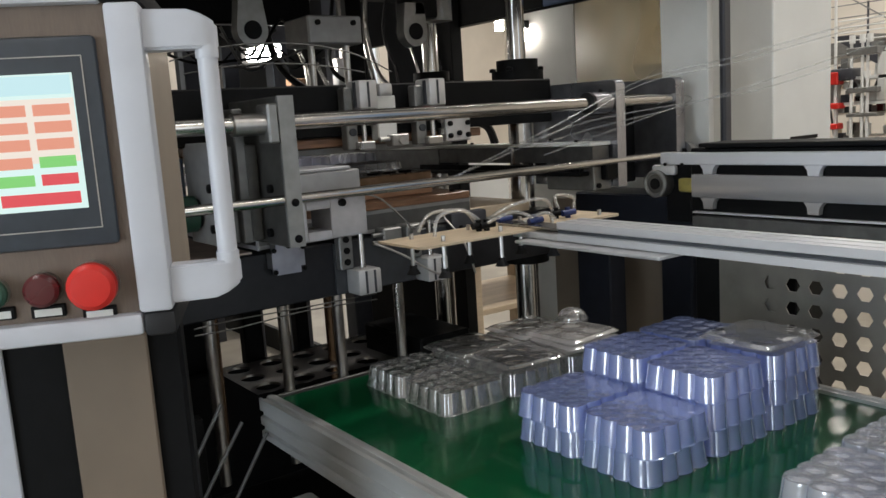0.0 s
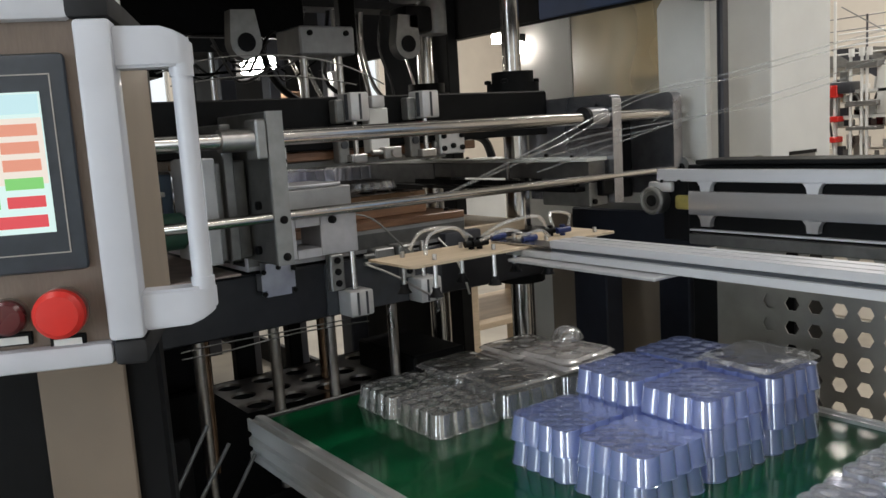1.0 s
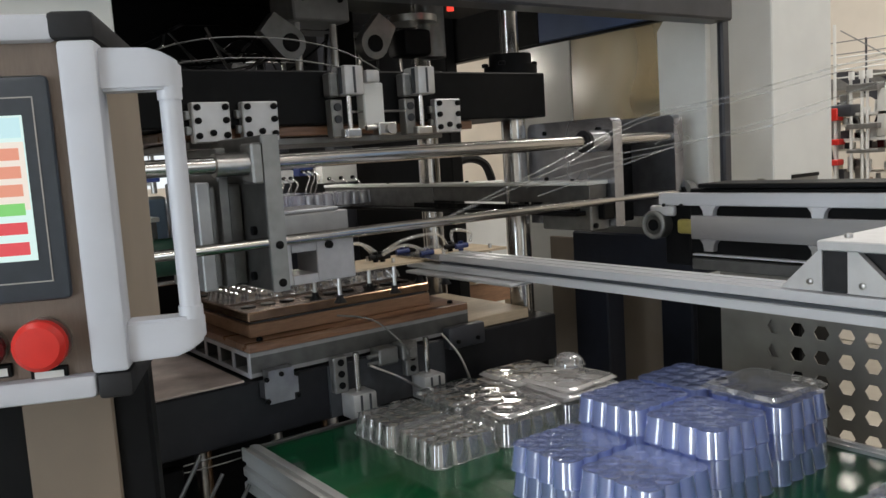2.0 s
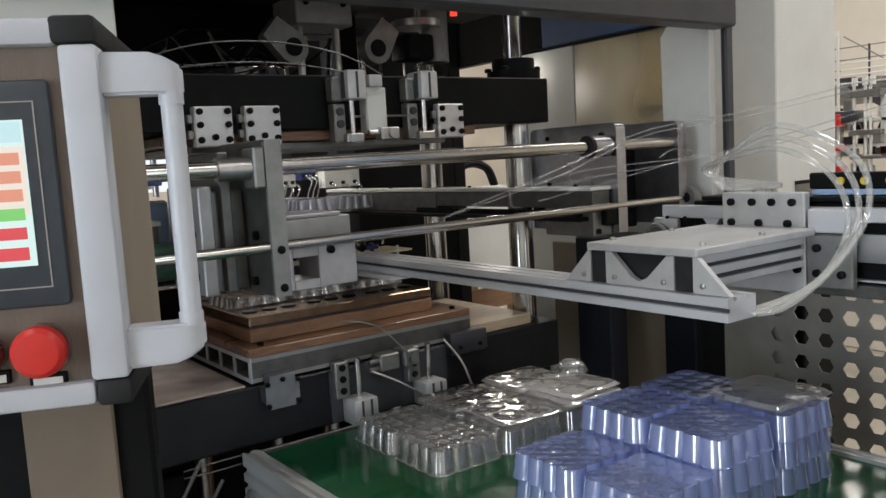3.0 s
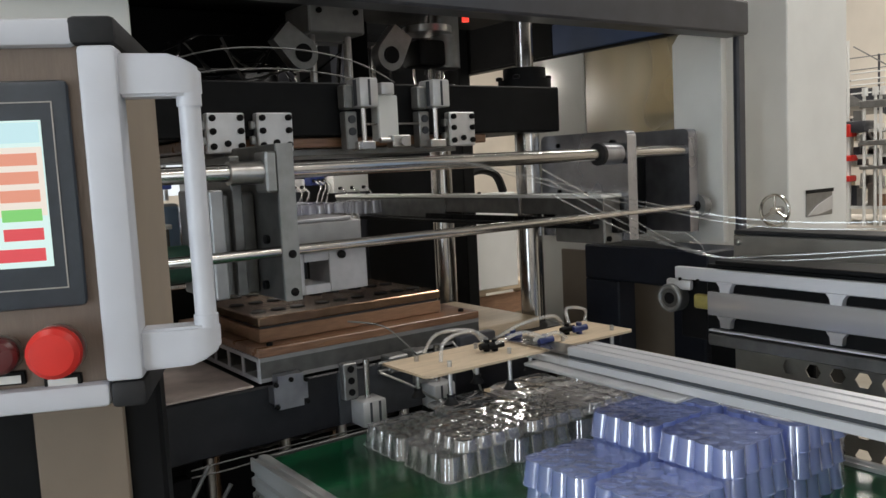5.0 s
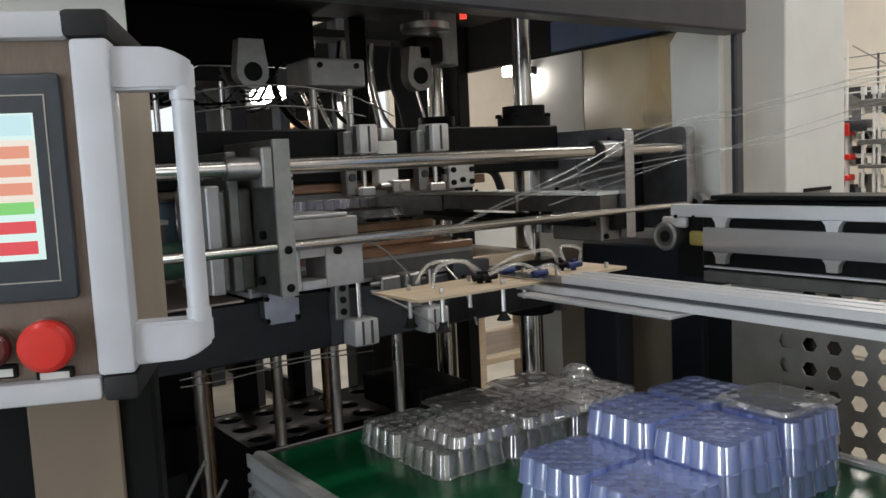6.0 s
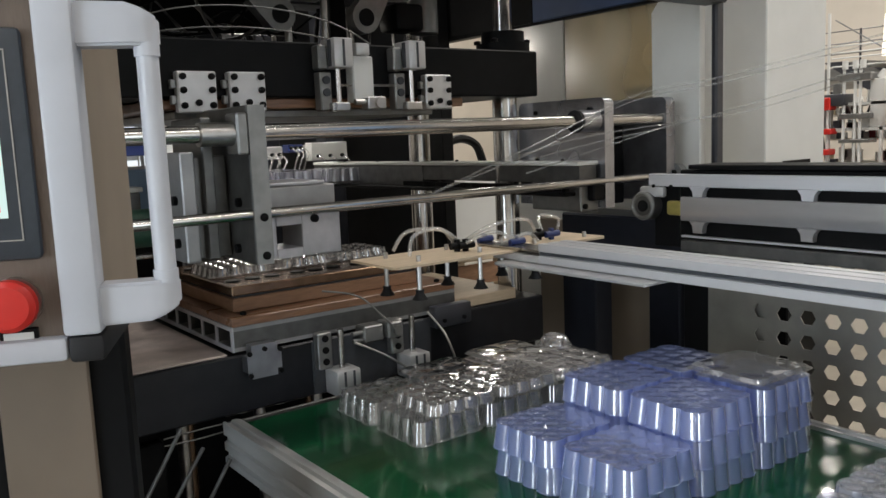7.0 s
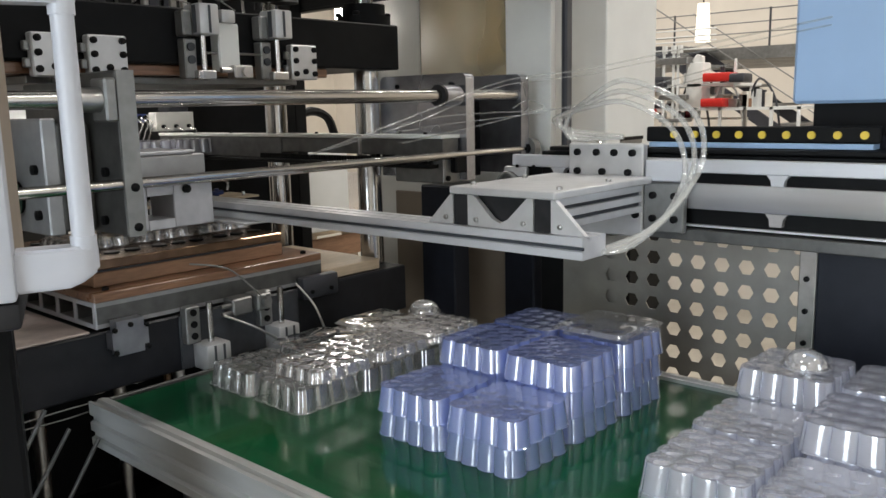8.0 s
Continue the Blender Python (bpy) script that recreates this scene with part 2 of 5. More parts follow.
structure("ceiling", bx(bm_new(), HX0, HX1, HY0, HY1, HZ, HZ + 0.1), ROOF, "pale sheet factory ceiling", "ceiling")


def wall_with_openings(name, along, at, lo, hi, openings, label):
    """A hall wall 0.25 m thick with window openings (start, end, sill, head) through it."""
    bm = bm_new()
    cuts = sorted(openings)
    edge = lo
    def seg(a, b, z0, z1):
        if b - a > 1e-4 and z1 - z0 > 1e-4:
            if along == "x":
                bx(bm, a, b, at, at + 0.25, z0, z1)
            else:
                bx(bm, at, at + 0.25, a, b, z0, z1)
    for a, b, z0, z1 in cuts:
        seg(edge, a, 0, HZ)
        seg(a, b, 0, z0)
        seg(a, b, z1, HZ)
        edge = b
    seg(edge, hi, 0, HZ)
    return structure(name, bm, WALL, label, "wall")


NWIN = [(-2.5, 0.5, 1.2, 4.2), (2.0, 5.0, 1.2, 4.2), (6.5, 9.5, 1.2, 4.2)]
# south and west openings are made up: their panes streak the containers
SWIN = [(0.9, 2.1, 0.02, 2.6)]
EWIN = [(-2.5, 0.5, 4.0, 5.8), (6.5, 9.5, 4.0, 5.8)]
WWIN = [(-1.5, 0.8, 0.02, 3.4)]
wall_with_openings("wall_north", "x", HY1, HX0, HX1, NWIN, "warm white painted hall wall with windows")
wall_with_openings("wall_south", "x", HY0 - 0.25, HX0, HX1, SWIN, "warm white painted hall wall with windows")
wall_with_openings("wall_east", "y", HX1, HY0, HY1, EWIN, "warm white painted hall wall with high windows")
wall_with_openings("wall_west", "y", HX0 - 0.25, HY0, HY1, WWIN, "warm white painted hall wall with windows")
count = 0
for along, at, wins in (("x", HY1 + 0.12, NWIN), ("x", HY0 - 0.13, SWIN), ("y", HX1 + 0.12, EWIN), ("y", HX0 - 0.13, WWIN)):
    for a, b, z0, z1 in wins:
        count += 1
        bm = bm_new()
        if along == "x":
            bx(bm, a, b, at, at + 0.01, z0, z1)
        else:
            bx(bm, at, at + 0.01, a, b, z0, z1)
        w = structure("window_%d" % count, bm, SLIM if wins is SWIN else SIDE if wins is WWIN else PANE, "bright glowing pane added in a factory wall opening", "window")
        bars = bm_new()
        for k in range(4):
            s = a + (b - a) * k / 3
            if along == "x":
                bx(bars, s - 0.03, s + 0.03, at - 0.05, at - 0.005, z0, z1)
            else:
                bx(bars, at - 0.05, at - 0.005, s - 0.03, s + 0.03, z0, z1)
        part("window_frame", bars, CREAM, w)

# ceiling lamps assumed out of view, long tubes in trays
bm = bm_new()
bx(bm, -0.75, 0.75, -0.12, 0.12, 0.03, 0.09, 0.01)
tray_me = mesh_of("lamp_tray", bm, WHITE)
bm = bm_new()
for yy in (-0.06, 0.06):
    cy(bm, (-0.7, yy, 0.0), (0.7, yy, 0.0), 0.022, seg=12)
tube_me = mesh_of("lamp_tube", bm, TUBE)
for lx in (-2.0, 2.5, 4.6, 10.2):
    for ly in (-2.2, 1.2, 5.5, 11.8):
        if lx == 4.6 and ly < 0:
            continue
        e = thing("ceiling_lamp", "assumed long white ceiling lamp with two glowing tubes, out of view", "lamp", (lx + (1.8 if lx == 4.6 and ly > 9 else 0), ly, HZ - 1.2), 0, "ceiling lamps")
        part("lamp_tray", tray_me, None, e)
        part("lamp_tube", tube_me, None, e)
        for s in (-0.6, 0.6):
            part("hanger", cy(bm_new(), (s, 0, 0.09), (s, 0, 1.2), 0.006, seg=6), STEEL, e)
        ld = bpy.data.lights.new("ceiling_light", "AREA")
        ld.shape, ld.size, ld.size_y, ld.energy, ld.color = "RECTANGLE", 1.4, 0.2, EAST_W if lx > 4 else LAMP_W, (1.0, 0.93, 0.84) if lx > 4 else (0.985, 0.955, 0.925)
        lo = new("ceiling_light", ld)
        lo.location = (lx + (1.8 if lx == 4.6 and ly > 9 else 0), ly, HZ - 1.26)

# ---- control panel on its pedestal ----
panel = thing("control_panel", "beige control panel with lit touch screen and white handle", "control panel", (0.2325, 0.87, 0), -24)
part("enclosure", bx(bm_new(), -0.46, -0.006, 0.012, 0.31, 1.27, 1.66, 0.004), BEIGE, panel, "beige sheet metal box")
part("face_plate", bx(bm_new(), -0.44, -0.036, 0.002, 0.012, 1.28, 1.64), FACE, panel, "brushed brown-grey metal face")
bm = bm_new()
bx(bm, -0.0365, 0.0, -0.014, 0.03, 1.294, 1.633, 0.0045, 2)
part("side_profile", bm, HANDLE, panel, "white rounded edge profile")
part("top_profile", bx(bm_new(), -0.46, -0.038, -0.012, 0.03, 1.633, 1.66, 0.006, 2), HANDLE, panel, "white edge profile")
part("bottom_profile", bx(bm_new(), -0.46, -0.034, -0.012, 0.03, 1.268, 1.2935, 0.006, 2), HANDLE, panel, "white edge profile")
part("corner_cap", bx(bm_new(), -0.044, 0.0015, -0.0125, 0.31, 1.634, 1.662, 0.006, 2), RUBBER, panel, "black plastic corner cap")
part("corner_cap", bx(bm_new(), -0.0335, 0.0015, -0.0125, 0.31, 1.266, 1.2935, 0.005, 2), RUBBER, panel, "black plastic corner cap")
bez = part("bezel", bx(bm_new(), -0.30, -0.049, -0.008, 0.004, 1.374, 1.601, 0.006, 2), BEZEL, panel, "dark slate screen bezel")
bm = bm_new()
for a, b, c, d in ((-0.285, -0.064, 1.394, 1.3952), (-0.285, -0.064, 1.5788, 1.580), (-0.285, -0.2838, 1.394, 1.580), (-0.0652, -0.064, 1.394, 1.580)):
    bx(bm, a, b, -0.0092, -0.0078, c, d)
part("bezel_line", bm, STEEL, bez)
scr = part("screen", bx(bm_new(), -0.262, -0.076, -0.0098, -0.0078, 1.417, 1.562), SCREEN, panel, "lit pale cyan touch screen")
KEYMAT = {"head": glow("key_pale_blue", (0.62, 0.90, 0.95), 1.0), "cream": glow("key_cream", (0.96, 0.86, 0.76), 1.0), "pink": glow("key_pink", (0.86, 0.34, 0.23), 1.0),
        "green": glow("key_green", (0.28, 0.83, 0.22), 0.85), "red": glow("key_red", (0.9, 0.08, 0.10), 0.9), "yellow": glow("key_yellow", (0.95, 0.9, 0.05), 0.95)}
def key(kind, x0, x1, z0, z1, d=0.0014):
    part("screen_key", bx(bm_new(), x0, x1, -0.0098 - d, -0.0096, z0, z1, 0.0004), KEYMAT[kind], scr)
key("head", -0.260, -0.078, 1.540, 1.560, 0.0005)
key("cream", -0.222, -0.077, 1.468, 1.536, 0.0006)
ROWK = ((1.524, "pink", "pink"), (1.506, "pink", "pink"), (1.488, "pink", "pink"), (1.469, "pink", "green"), (1.450, "green", "red"))
for zz, u, v in ROWK:
    key(u, -0.162, -0.126, zz - 0.006, zz + 0.006)
    key(v, -0.119, -0.082, zz - 0.006, zz + 0.006)
    key("yellow" if zz < 1.475 else "cream", -0.214, -0.172, zz - 0.006, zz + 0.006)
key("red", -0.162, -0.082, 1.423, 1.436)
for cx, kind, r, h in ((-0.081, RED, 0.0265, 0.034), (-0.134, DARKRED, 0.019, 0.024), (-0.186, GREEN, 0.017, 0.02)):
    bm = bm_new()
    zc = 1.331
    prof = ((0.0, 0.62), (0.25, 0.7), (0.42, 0.95), (0.6, 1.0), (0.85, 0.97), (1.0, 0.78), (1.03, 0.4))
    for (a, ra), (b, rb) in zip(prof, prof[1:]):
        cy(bm, (cx, 0.002 - a * h, zc), (cx, 0.002 - b * h, zc), ra * r, rb * r, seg=24)
    nm = "stop_button" if kind is RED else "push_button"
    bt = part(nm, bm, kind, panel, {"red_button_plastic": "red mushroom stop button", "dark_red_button_plastic": "dark red push button"}.get(kind.name, "dark green push button"))
    part("collar", cy(bm_new(), (cx, 0.004, zc), (cx, -0.006, zc), r * 0.98, seg=24), STEEL, bt)
    tg = part("button_label", bx(bm_new(), cx - 0.017, cx + 0.019, -0.003, 0.003, zc - r - 0.014, zc - r + 0.0, 0.001), BLACK, panel)
    part("label_strip", bx(bm_new(), cx - 0.013, cx + 0.015, -0.0042, -0.0028, zc - r - 0.012, zc - r - 0.004), LABEL, tg)
for z0, z1 in ((1.582, 1.626), (1.300, 1.343)):
    bm = bm_new()
    prism(bm, [(-0.002, -0.004), (0.048, -0.005), (0.062, -0.003), (0.072, 0.003), (0.0775, 0.010), (0.078, 0.018), (0.073, 0.026), (0.064, 0.030), (-0.002, 0.030)], "z", z0, z1)
    bmesh.ops.bevel(bm, geom=[e for e in bm.edges if abs(e.verts[0].co.z - e.verts[1].co.z) < 1e-6], offset=0.003, segments=2, affect="EDGES", clamp_overlap=True)
    for v in bm.verts:
        slope = 0.016 * max(0.0, (v.co.x - 0.035) / 0.043) ** 2
        if z0 > 1.5 and v.co.z > z1 - 0.01:
            v.co.z -= slope
        if z0 < 1.5 and v.co.z < z0 + 0.01:
            v.co.z += slope
    part("handle_arm", bm, HANDLE, panel, "white moulded handle bracket")
    part("grip_socket", cy(bm_new(), (0.0645, 0.012, z0 - 0.010 if z0 > 1.5 else z1 + 0.010), (0.0645, 0.012, z0 + 0.004 if z0 > 1.5 else z1 - 0.004), 0.0128, seg=24), HANDLE, panel)
bm = bm_new()
cy(bm, (0.0645, 0.012, 1.340), (0.0645, 0.012, 1.585), 0.0112, seg=24)
part("handle_bar", bm, HANDLE, panel, "white round grip")
ped = thing("panel_pedestal", "black pedestal with a beige inset front below the control panel", "pedestal", (0.2325, 0.87, 0), -24)
part("column", bx(bm_new(), -0.36, -0.033, 0.312, 0.365, 0.0, 1.60, 0.006), BLACK, ped)
part("front_panel", bx(bm_new(), -0.200, -0.081, 0.302, 0.3115, 0.05, 1.245, 0.003), SHADEBEIGE, ped, "beige inset sheet, darkened for the panel's shadow")
part("foot_plate", bx(bm_new(), -0.42, 0.05, 0.20, 0.68, 0.0, 0.015, 0.003), BLACK, ped)
part("edge_strip", bx(bm_new(), -0.345, -0.283, 0.304, 0.3115, 0.05, 1.245, 0.002), HANDLE, ped, "pale painted edge strip")

# ---- conveyor ----
CX0, CX1, CY1, BZ = 0.687, 1.64, 1.768, 0.85
conv = thing("belt_conveyor", "belt conveyor with glossy green belt and aluminium side rails", "conveyor", (0, 0, 0))
bm = bm_new()
bx(bm, CX0 + 0.045, CX1 - 0.03, -2.2, CY1 - 0.02, BZ - 0.012, BZ - 0.008, 0.001)
part("belt", bm, BELT, conv, "glossy dark green belt")
part("slider_bed", bx(bm_new(), CX0 + 0.045, CX1 - 0.03, -2.15, CY1 - 0.06, BZ - 0.03, BZ - 0.014), RAIL, conv)
for x0, x1 in ((CX0, CX0 + 0.045), (CX1 - 0.03, CX1 + 0.015)):
    bm = bm_new()
    prism(bm, [(x0, BZ - 0.10), (x1, BZ - 0.10), (x1, BZ - 0.004), (x1 - 0.012, BZ), (x0 + 0.022, BZ), (x0 + 0.018, BZ - 0.006), (x0 + 0.010, BZ - 0.006), (x0 + 0.006, BZ),
               (x0, BZ), (x0, BZ - 0.03), (x0 + 0.008, BZ - 0.034), (x0 + 0.008, BZ - 0.044), (x0, BZ - 0.048), (x0, BZ - 0.066), (x0 + 0.008, BZ - 0.07), (x0 + 0.008, BZ - 0.08), (x0, BZ - 0.084)], "y", -2.2, CY1)
    part("side_rail", bm, RAIL, conv, "grooved aluminium side rail")
part("end_strip", bx(bm_new(), CX0 + 0.045, CX1 - 0.03, CY1 - 0.010, CY1, BZ - 0.06, BZ - 0.003, 0.002), DARKST, conv)
part("drive_roller", cy(bm_new(), (CX0 + 0.05, CY1 - 0.05, BZ - 0.055), (CX1 - 0.04, CY1 - 0.05, BZ - 0.055), 0.035, seg=24), STEEL, conv)
for lx in (CX0 + 0.12, CX1 - 0.15):
    for ly in (0.4, -1.9):
        part("leg", bx(bm_new(), lx, lx + 0.04, ly, ly + 0.04, 0.0, BZ - 0.1, 0.003), RAIL, conv)
part("motor_cover", bx(bm_new(), CX0 - 0.085, CX0 - 0.002, 1.15, 1.52, BZ - 0.28, BZ - 0.15, 0.012, 2), RAIL, conv, "pale grey drive cover")
# thin stay bars below the press, beside the belt
for a, b in (((0.37, 0.55), (0.575, 0.875)), ((0.40, 0.50), (0.62, 0.82)), ((0.43, 0.40), (0.68, 0.778))):
    bm = bm_new()
    cy(bm, (a[0], 1.72, a[1]), (b[0], 1.72, b[1]), 0.0045, seg=10)
    cy(bm, (a[0], 1.72, 0.0), (a[0], 1.72, a[1]), 0.0055, seg=10)
    solid("stay_bar", bm, DARKST, "thin grey steel stay bar beside the conveyor", "bar", group="stay bars")

# ---- press columns and frame ----
for cxx, cyy in ((1.735, 1.95), (1.735, 2.42), (0.40, 1.95), (0.40, 2.42)):
    col = thing("press_column", "polished chrome guide column of the press", "column", (cxx, cyy, 0), 0, "press columns")
    part("bar", cy(bm_new(), (0, 0, 0.30), (0, 0, 1.60), 0.038, seg=36), CHROME, col)
    part("upper_bar", cy(bm_new(), (0, 0, 1.60), (0, 0, 2.25), 0.029, seg=32), CHROME, col)
    part("base_collar", cy(bm_new(), (0, 0, 0.26), (0, 0, 0.32), 0.085, seg=30), BLACK, col)
press = thing("press_frame", "charcoal steel press frame with posts, beams and crown", "machine frame", (0, 0, 0))
part("base", bx(bm_new(), 0.15, 2.0, 1.88, 2.6, 0.0, 0.26, 0.01), BLACK, press)
part("base_back", bx(bm_new(), 0.05, 1.55, 2.56, 2.60, 0.265, 0.70, 0.004), BLACK, press)
part("base_apron", bx(bm_new(), -0.6, 0.60, 1.93, 1.97, 0.0, 0.78, 0.004), BLACK, press)
part("rear_plate", bx(bm_new(), 0.30, 1.34, 2.56, 2.60, 1.84, 2.02, 0.004), BLACK, press)
part("rear_plate", bx(bm_new(), 1.48, 1.545, 2.56, 2.60, 1.60, 2.02, 0.004), BLACK, press)
part("rear_plate", bx(bm_new(), 0.0, 0.93, 2.66, 2.70, 0.5, 1.29, 0.004), BLACK, press)
part("rear_plate", bx(bm_new(), 0.931, 1.56, 2.66, 2.70, 0.90, 1.0, 0.004), BLACK, press)
part("rear_post", bx(bm_new(), 1.00, 1.07, 2.61, 2.655, 0.26, 1.0, 0.003), BLACK, press)
part("rear_post", bx(bm_new(), 1.20, 1.25, 2.61, 2.655, 0.26, 1.0, 0.003), BLACK, press)
part("crown", bx(bm_new(), 0.15, 2.05, 1.88, 2.6, 2.02, 2.5, 0.008), BLACK, press)
part("front_beam", bx(bm_new(), -0.6, 2.170, 1.45, 1.53, 1.833, 1.93, 0.006), CHAR, press, "charcoal top beam")
part("front_post", bx(bm_new(), 2.171, 2.209, 1.49, 1.512, 0.0, 2.6, 0.006), CHAR, press, "charcoal corner post")
part("left_side_sheet", bx(bm_new(), 0.02, 0.05, 1.56, 2.7, 0.0, 2.3, 0.003), CREAM, press, "cream side sheet")
part("corner_sheet", bx(bm_new(), -0.58, 0.438, 1.54, 1.556, 1.5, 2.5, 0.003), CREAM, press, "cream corner sheet")
part("upper_sheet", bx(bm_new(), 0.6, 2.15, 1.47, 1.50, 1.934, 2.6, 0.003), CREAM, press, "cream cover sheet")
part("side_rail_low", bx(bm_new(), 1.97, 2.15, 1.46, 1.95, 1.10, 1.215, 0.006), NAVY, press, "dark blue lower cross member")
part("side_leg", bx(bm_new(), 2.06, 2.15, 1.54, 1.66, 0.0, 1.10, 0.005), NAVY, press)
part("side_leg", bx(bm_new(), 1.97, 2.05, 1.80, 1.95, 0.0, 1.10, 0.005), NAVY, press)
part("side_leg", bx(bm_new(), 2.06, 2.15, 1.36, 1.44, 0.0, 1.16, 0.005), BLACK, press)
# punched slide plate below the lower platen
bm = bm_new()
PLY0, PLY1, PLX0, PLX1 = 2.20, 2.55, 0.86, 1.46
nx, ny = 5, 3
ddx, ddy = (PLX1 - PLX0) / nx, (PLY1 - PLY0) / ny
for i in range(nx):
    for j in range(ny):
        cxp, cyp = PLX0 + (i + 0.5) * ddx, PLY0 + (j + 0.5) * ddy
        sq = [bm.verts.new((cxp + ddx / 2 * a, cyp + ddy / 2 * b, 0.71)) for a, b in ((1, 0), (1, 1), (0, 1), (-1, 1), (-1, 0), (-1, -1), (0, -1), (1, -1))]
        ho = [[bm.verts.new((cxp + 0.04 * math.cos(math.pi / 12 * k), cyp + 0.04 * math.sin(math.pi / 12 * k), z)) for k in range(24)] for z in (0.71, 0.702)]
        for q in range(8):
            ids = [ho[0][(q * 3 + m) % 24] for m in range(4)]
            bm.faces.new([sq[q], sq[(q + 1) % 8]] + ids[::-1])
        for k in range(24):
            bm.faces.new((ho[0][k], ho[0][(k + 1) % 24], ho[1][(k + 1) % 24], ho[1][k]))
bmesh.ops.remove_doubles(bm, verts=bm.verts[:], dist=0.0002)
part("punched_plate", bm, STEEL, press, "bright steel plate with round holes")
part("under_box", bx(bm_new(), 1.36, 1.56, 2.05, 2.40, 0.265, 0.80, 0.006), BLACK, press)
# side doors along the machine
door = thing("machine_side_door", "cream machine side door with brown tinted window", "machine door", (2.2, 0, 0))
bm = bm_new()
bx(bm, 0.0, 0.02, 2.15, 2.43, 0.3, 1.88)
bx(bm, 0.0, 0.02, 1.70, 2.15, 0.3, 1.30)
part("door_sheet", bm, CREAM, door)
part("window_pane", bx(bm_new(), 0.004, 0.010, 1.70, 2.15, 1.30, 1.88), AMBER, door, "brown tinted acrylic pane")
part("blue_header", bx(bm_new(), -0.01, 0.03, 1.70, 2.30, 1.888, 2.00, 0.004), SHADEBLUE, door, "blue painted header, darkened for its shade")
part("header_seal", bx(bm_new(), -0.012, 0.03, 1.70, 2.9, 1.878, 1.887), BLACK, door)
part("rear_header", bx(bm_new(), -0.01, 0.03, 2.301, 3.2, 1.888, 2.3), BLACK, door, "black rear header")
part("lower_sheet", bx(bm_new(), -0.02, -0.004, 1.72, 2.28, 0.3, 1.16, 0.003), BEIGE, door, "tan lower sheet")
pan = bm_new()
prism(pan, [(1.545, 1.22), (1.66, 1.215), (1.72, 1.23), (1.725, 1.84), (1.70, 1.87), (1.57, 1.868), (1.545, 1.84)], "x", 2.165, 2.19)
solid("narrow_door_panel", pan, CREAM, "narrow cream door panel with rounded corners", "door panel")
# cabinet behind
cab = thing("white_cabinet", "tall white machine cabinet with recessed grip", "cabinet", (2.7, 1.657, 0))
bm = bm_new()
bx(bm, 0.0, 0.395, 0.0, 0.5, 0.0, 2.9, 0.004)
part("body", bm, WHITE, cab)
part("recess", bx(bm_new(), 0.11, 0.285, -0.003, 0.01, 1.245, 1.335), GREY, cab)
part("recess_shadow_lip", bx(bm_new(), 0.105, 0.29, -0.006, -0.0035, 1.330, 1.343), BLACK, cab)
bm = bm_new()
prism(bm, [(0.115, 1.25), (0.18, 1.25), (0.28, 1.265), (0.28, 1.315), (0.18, 1.285)], "y", -0.008, -0.0035)
part("recess_plate", bm, ALUW, cab)
WH = Vector((-0.04, 0.028, 1.28))
whl = part("hand_wheel", cy(bm_new(), WH + Vector((-0.012, 0, 0)), WH + Vector((0.045, 0, 0)), 0.014, seg=16), CHROME, cab, "small chrome hand wheel")
part("rim", ring(bm_new(), WH, (1, 0, 0), 0.055, 0.006), CHROME, whl)
for k in range(3):
    s = 2.1 * k + 1.57
    part("spoke", cy(bm_new(), WH, WH + Vector((0, 0.055 * math.cos(s), 0.055 * math.sin(s))), 0.005, seg=8), CHROME, whl)


# ---- guide rods, brackets and chain rails in front of the press ----
rods = thing("guide_rod_assembly", "chromed width-adjusting guide rod with end sleeve", "guide rod", (0, 1.60, 0))
part("rod", cy(bm_new(), (0.30, 0, 1.503), (2.06, 0, 1.508), 0.0175, seg=28), CHROME, rods)
part("sleeve", cy(bm_new(), (1.69, 0, 1.507), (1.76, 0, 1.507), 0.030, seg=28), PLATE, rods)
part("sleeve_rubber", cy(bm_new(), (1.680, 0, 1.507), (1.692, 0, 1.507), 0.031, seg=28), RUBBER, rods)
part("sleeve_outer", cy(bm_new(), (0.62, 0, 1.503), (0.71, 0, 1.503), 0.024, seg=28), STEEL, rods)
screw = thing("adjusting_spindle", "thin chromed adjusting spindle with dark end knob", "spindle", (0, 1.585, 0))
part("rod", cy(bm_new(), (0.36, 0, 1.336), (2.09, 0, 1.338), 0.0115, seg=20), CHROME, screw)
part("knob", cy(bm_new(), (2.085, 0, 1.338), (2.12, 0, 1.338), 0.036, 0.032, seg=20), GREY, screw)
part("collar", cy(bm_new(), (2.07, 0, 1.338), (2.087, 0, 1.338), 0.018, seg=16), BLACK, screw)
part("tip", cy(bm_new(), (0.34, 0, 1.336), (0.36, 0, 1.336), 0.010, seg=12), RED, screw, "red tip")

fixed = thing("rod_end_bracket", "pair of plated steel bearing plates holding the guide rods", "bracket", (0, 0, 0))
def cheek(x0, x1, y0, y1, z0, z1, rr=0.02):
    bm = bm_new()
    pts = [(y0, z0), (y1, z0), (y1, z1 - rr)]
    pts += [(y1 - rr + rr * math.cos(a), z1 - rr + rr * math.sin(a)) for a in (0.4, 0.8, 1.2, 1.57)]
    pts += [(y0 + rr - rr * math.sin(a), z1 - rr + rr * math.cos(a)) for a in (0.0, 0.4, 0.8, 1.2, 1.57)]
    return prism(bm, pts, "x", x0, x1)
part("cheek_plate", cheek(1.775, 1.812, 1.575, 1.93, 1.262, 1.572), PLATE, fixed, "plated steel plate")
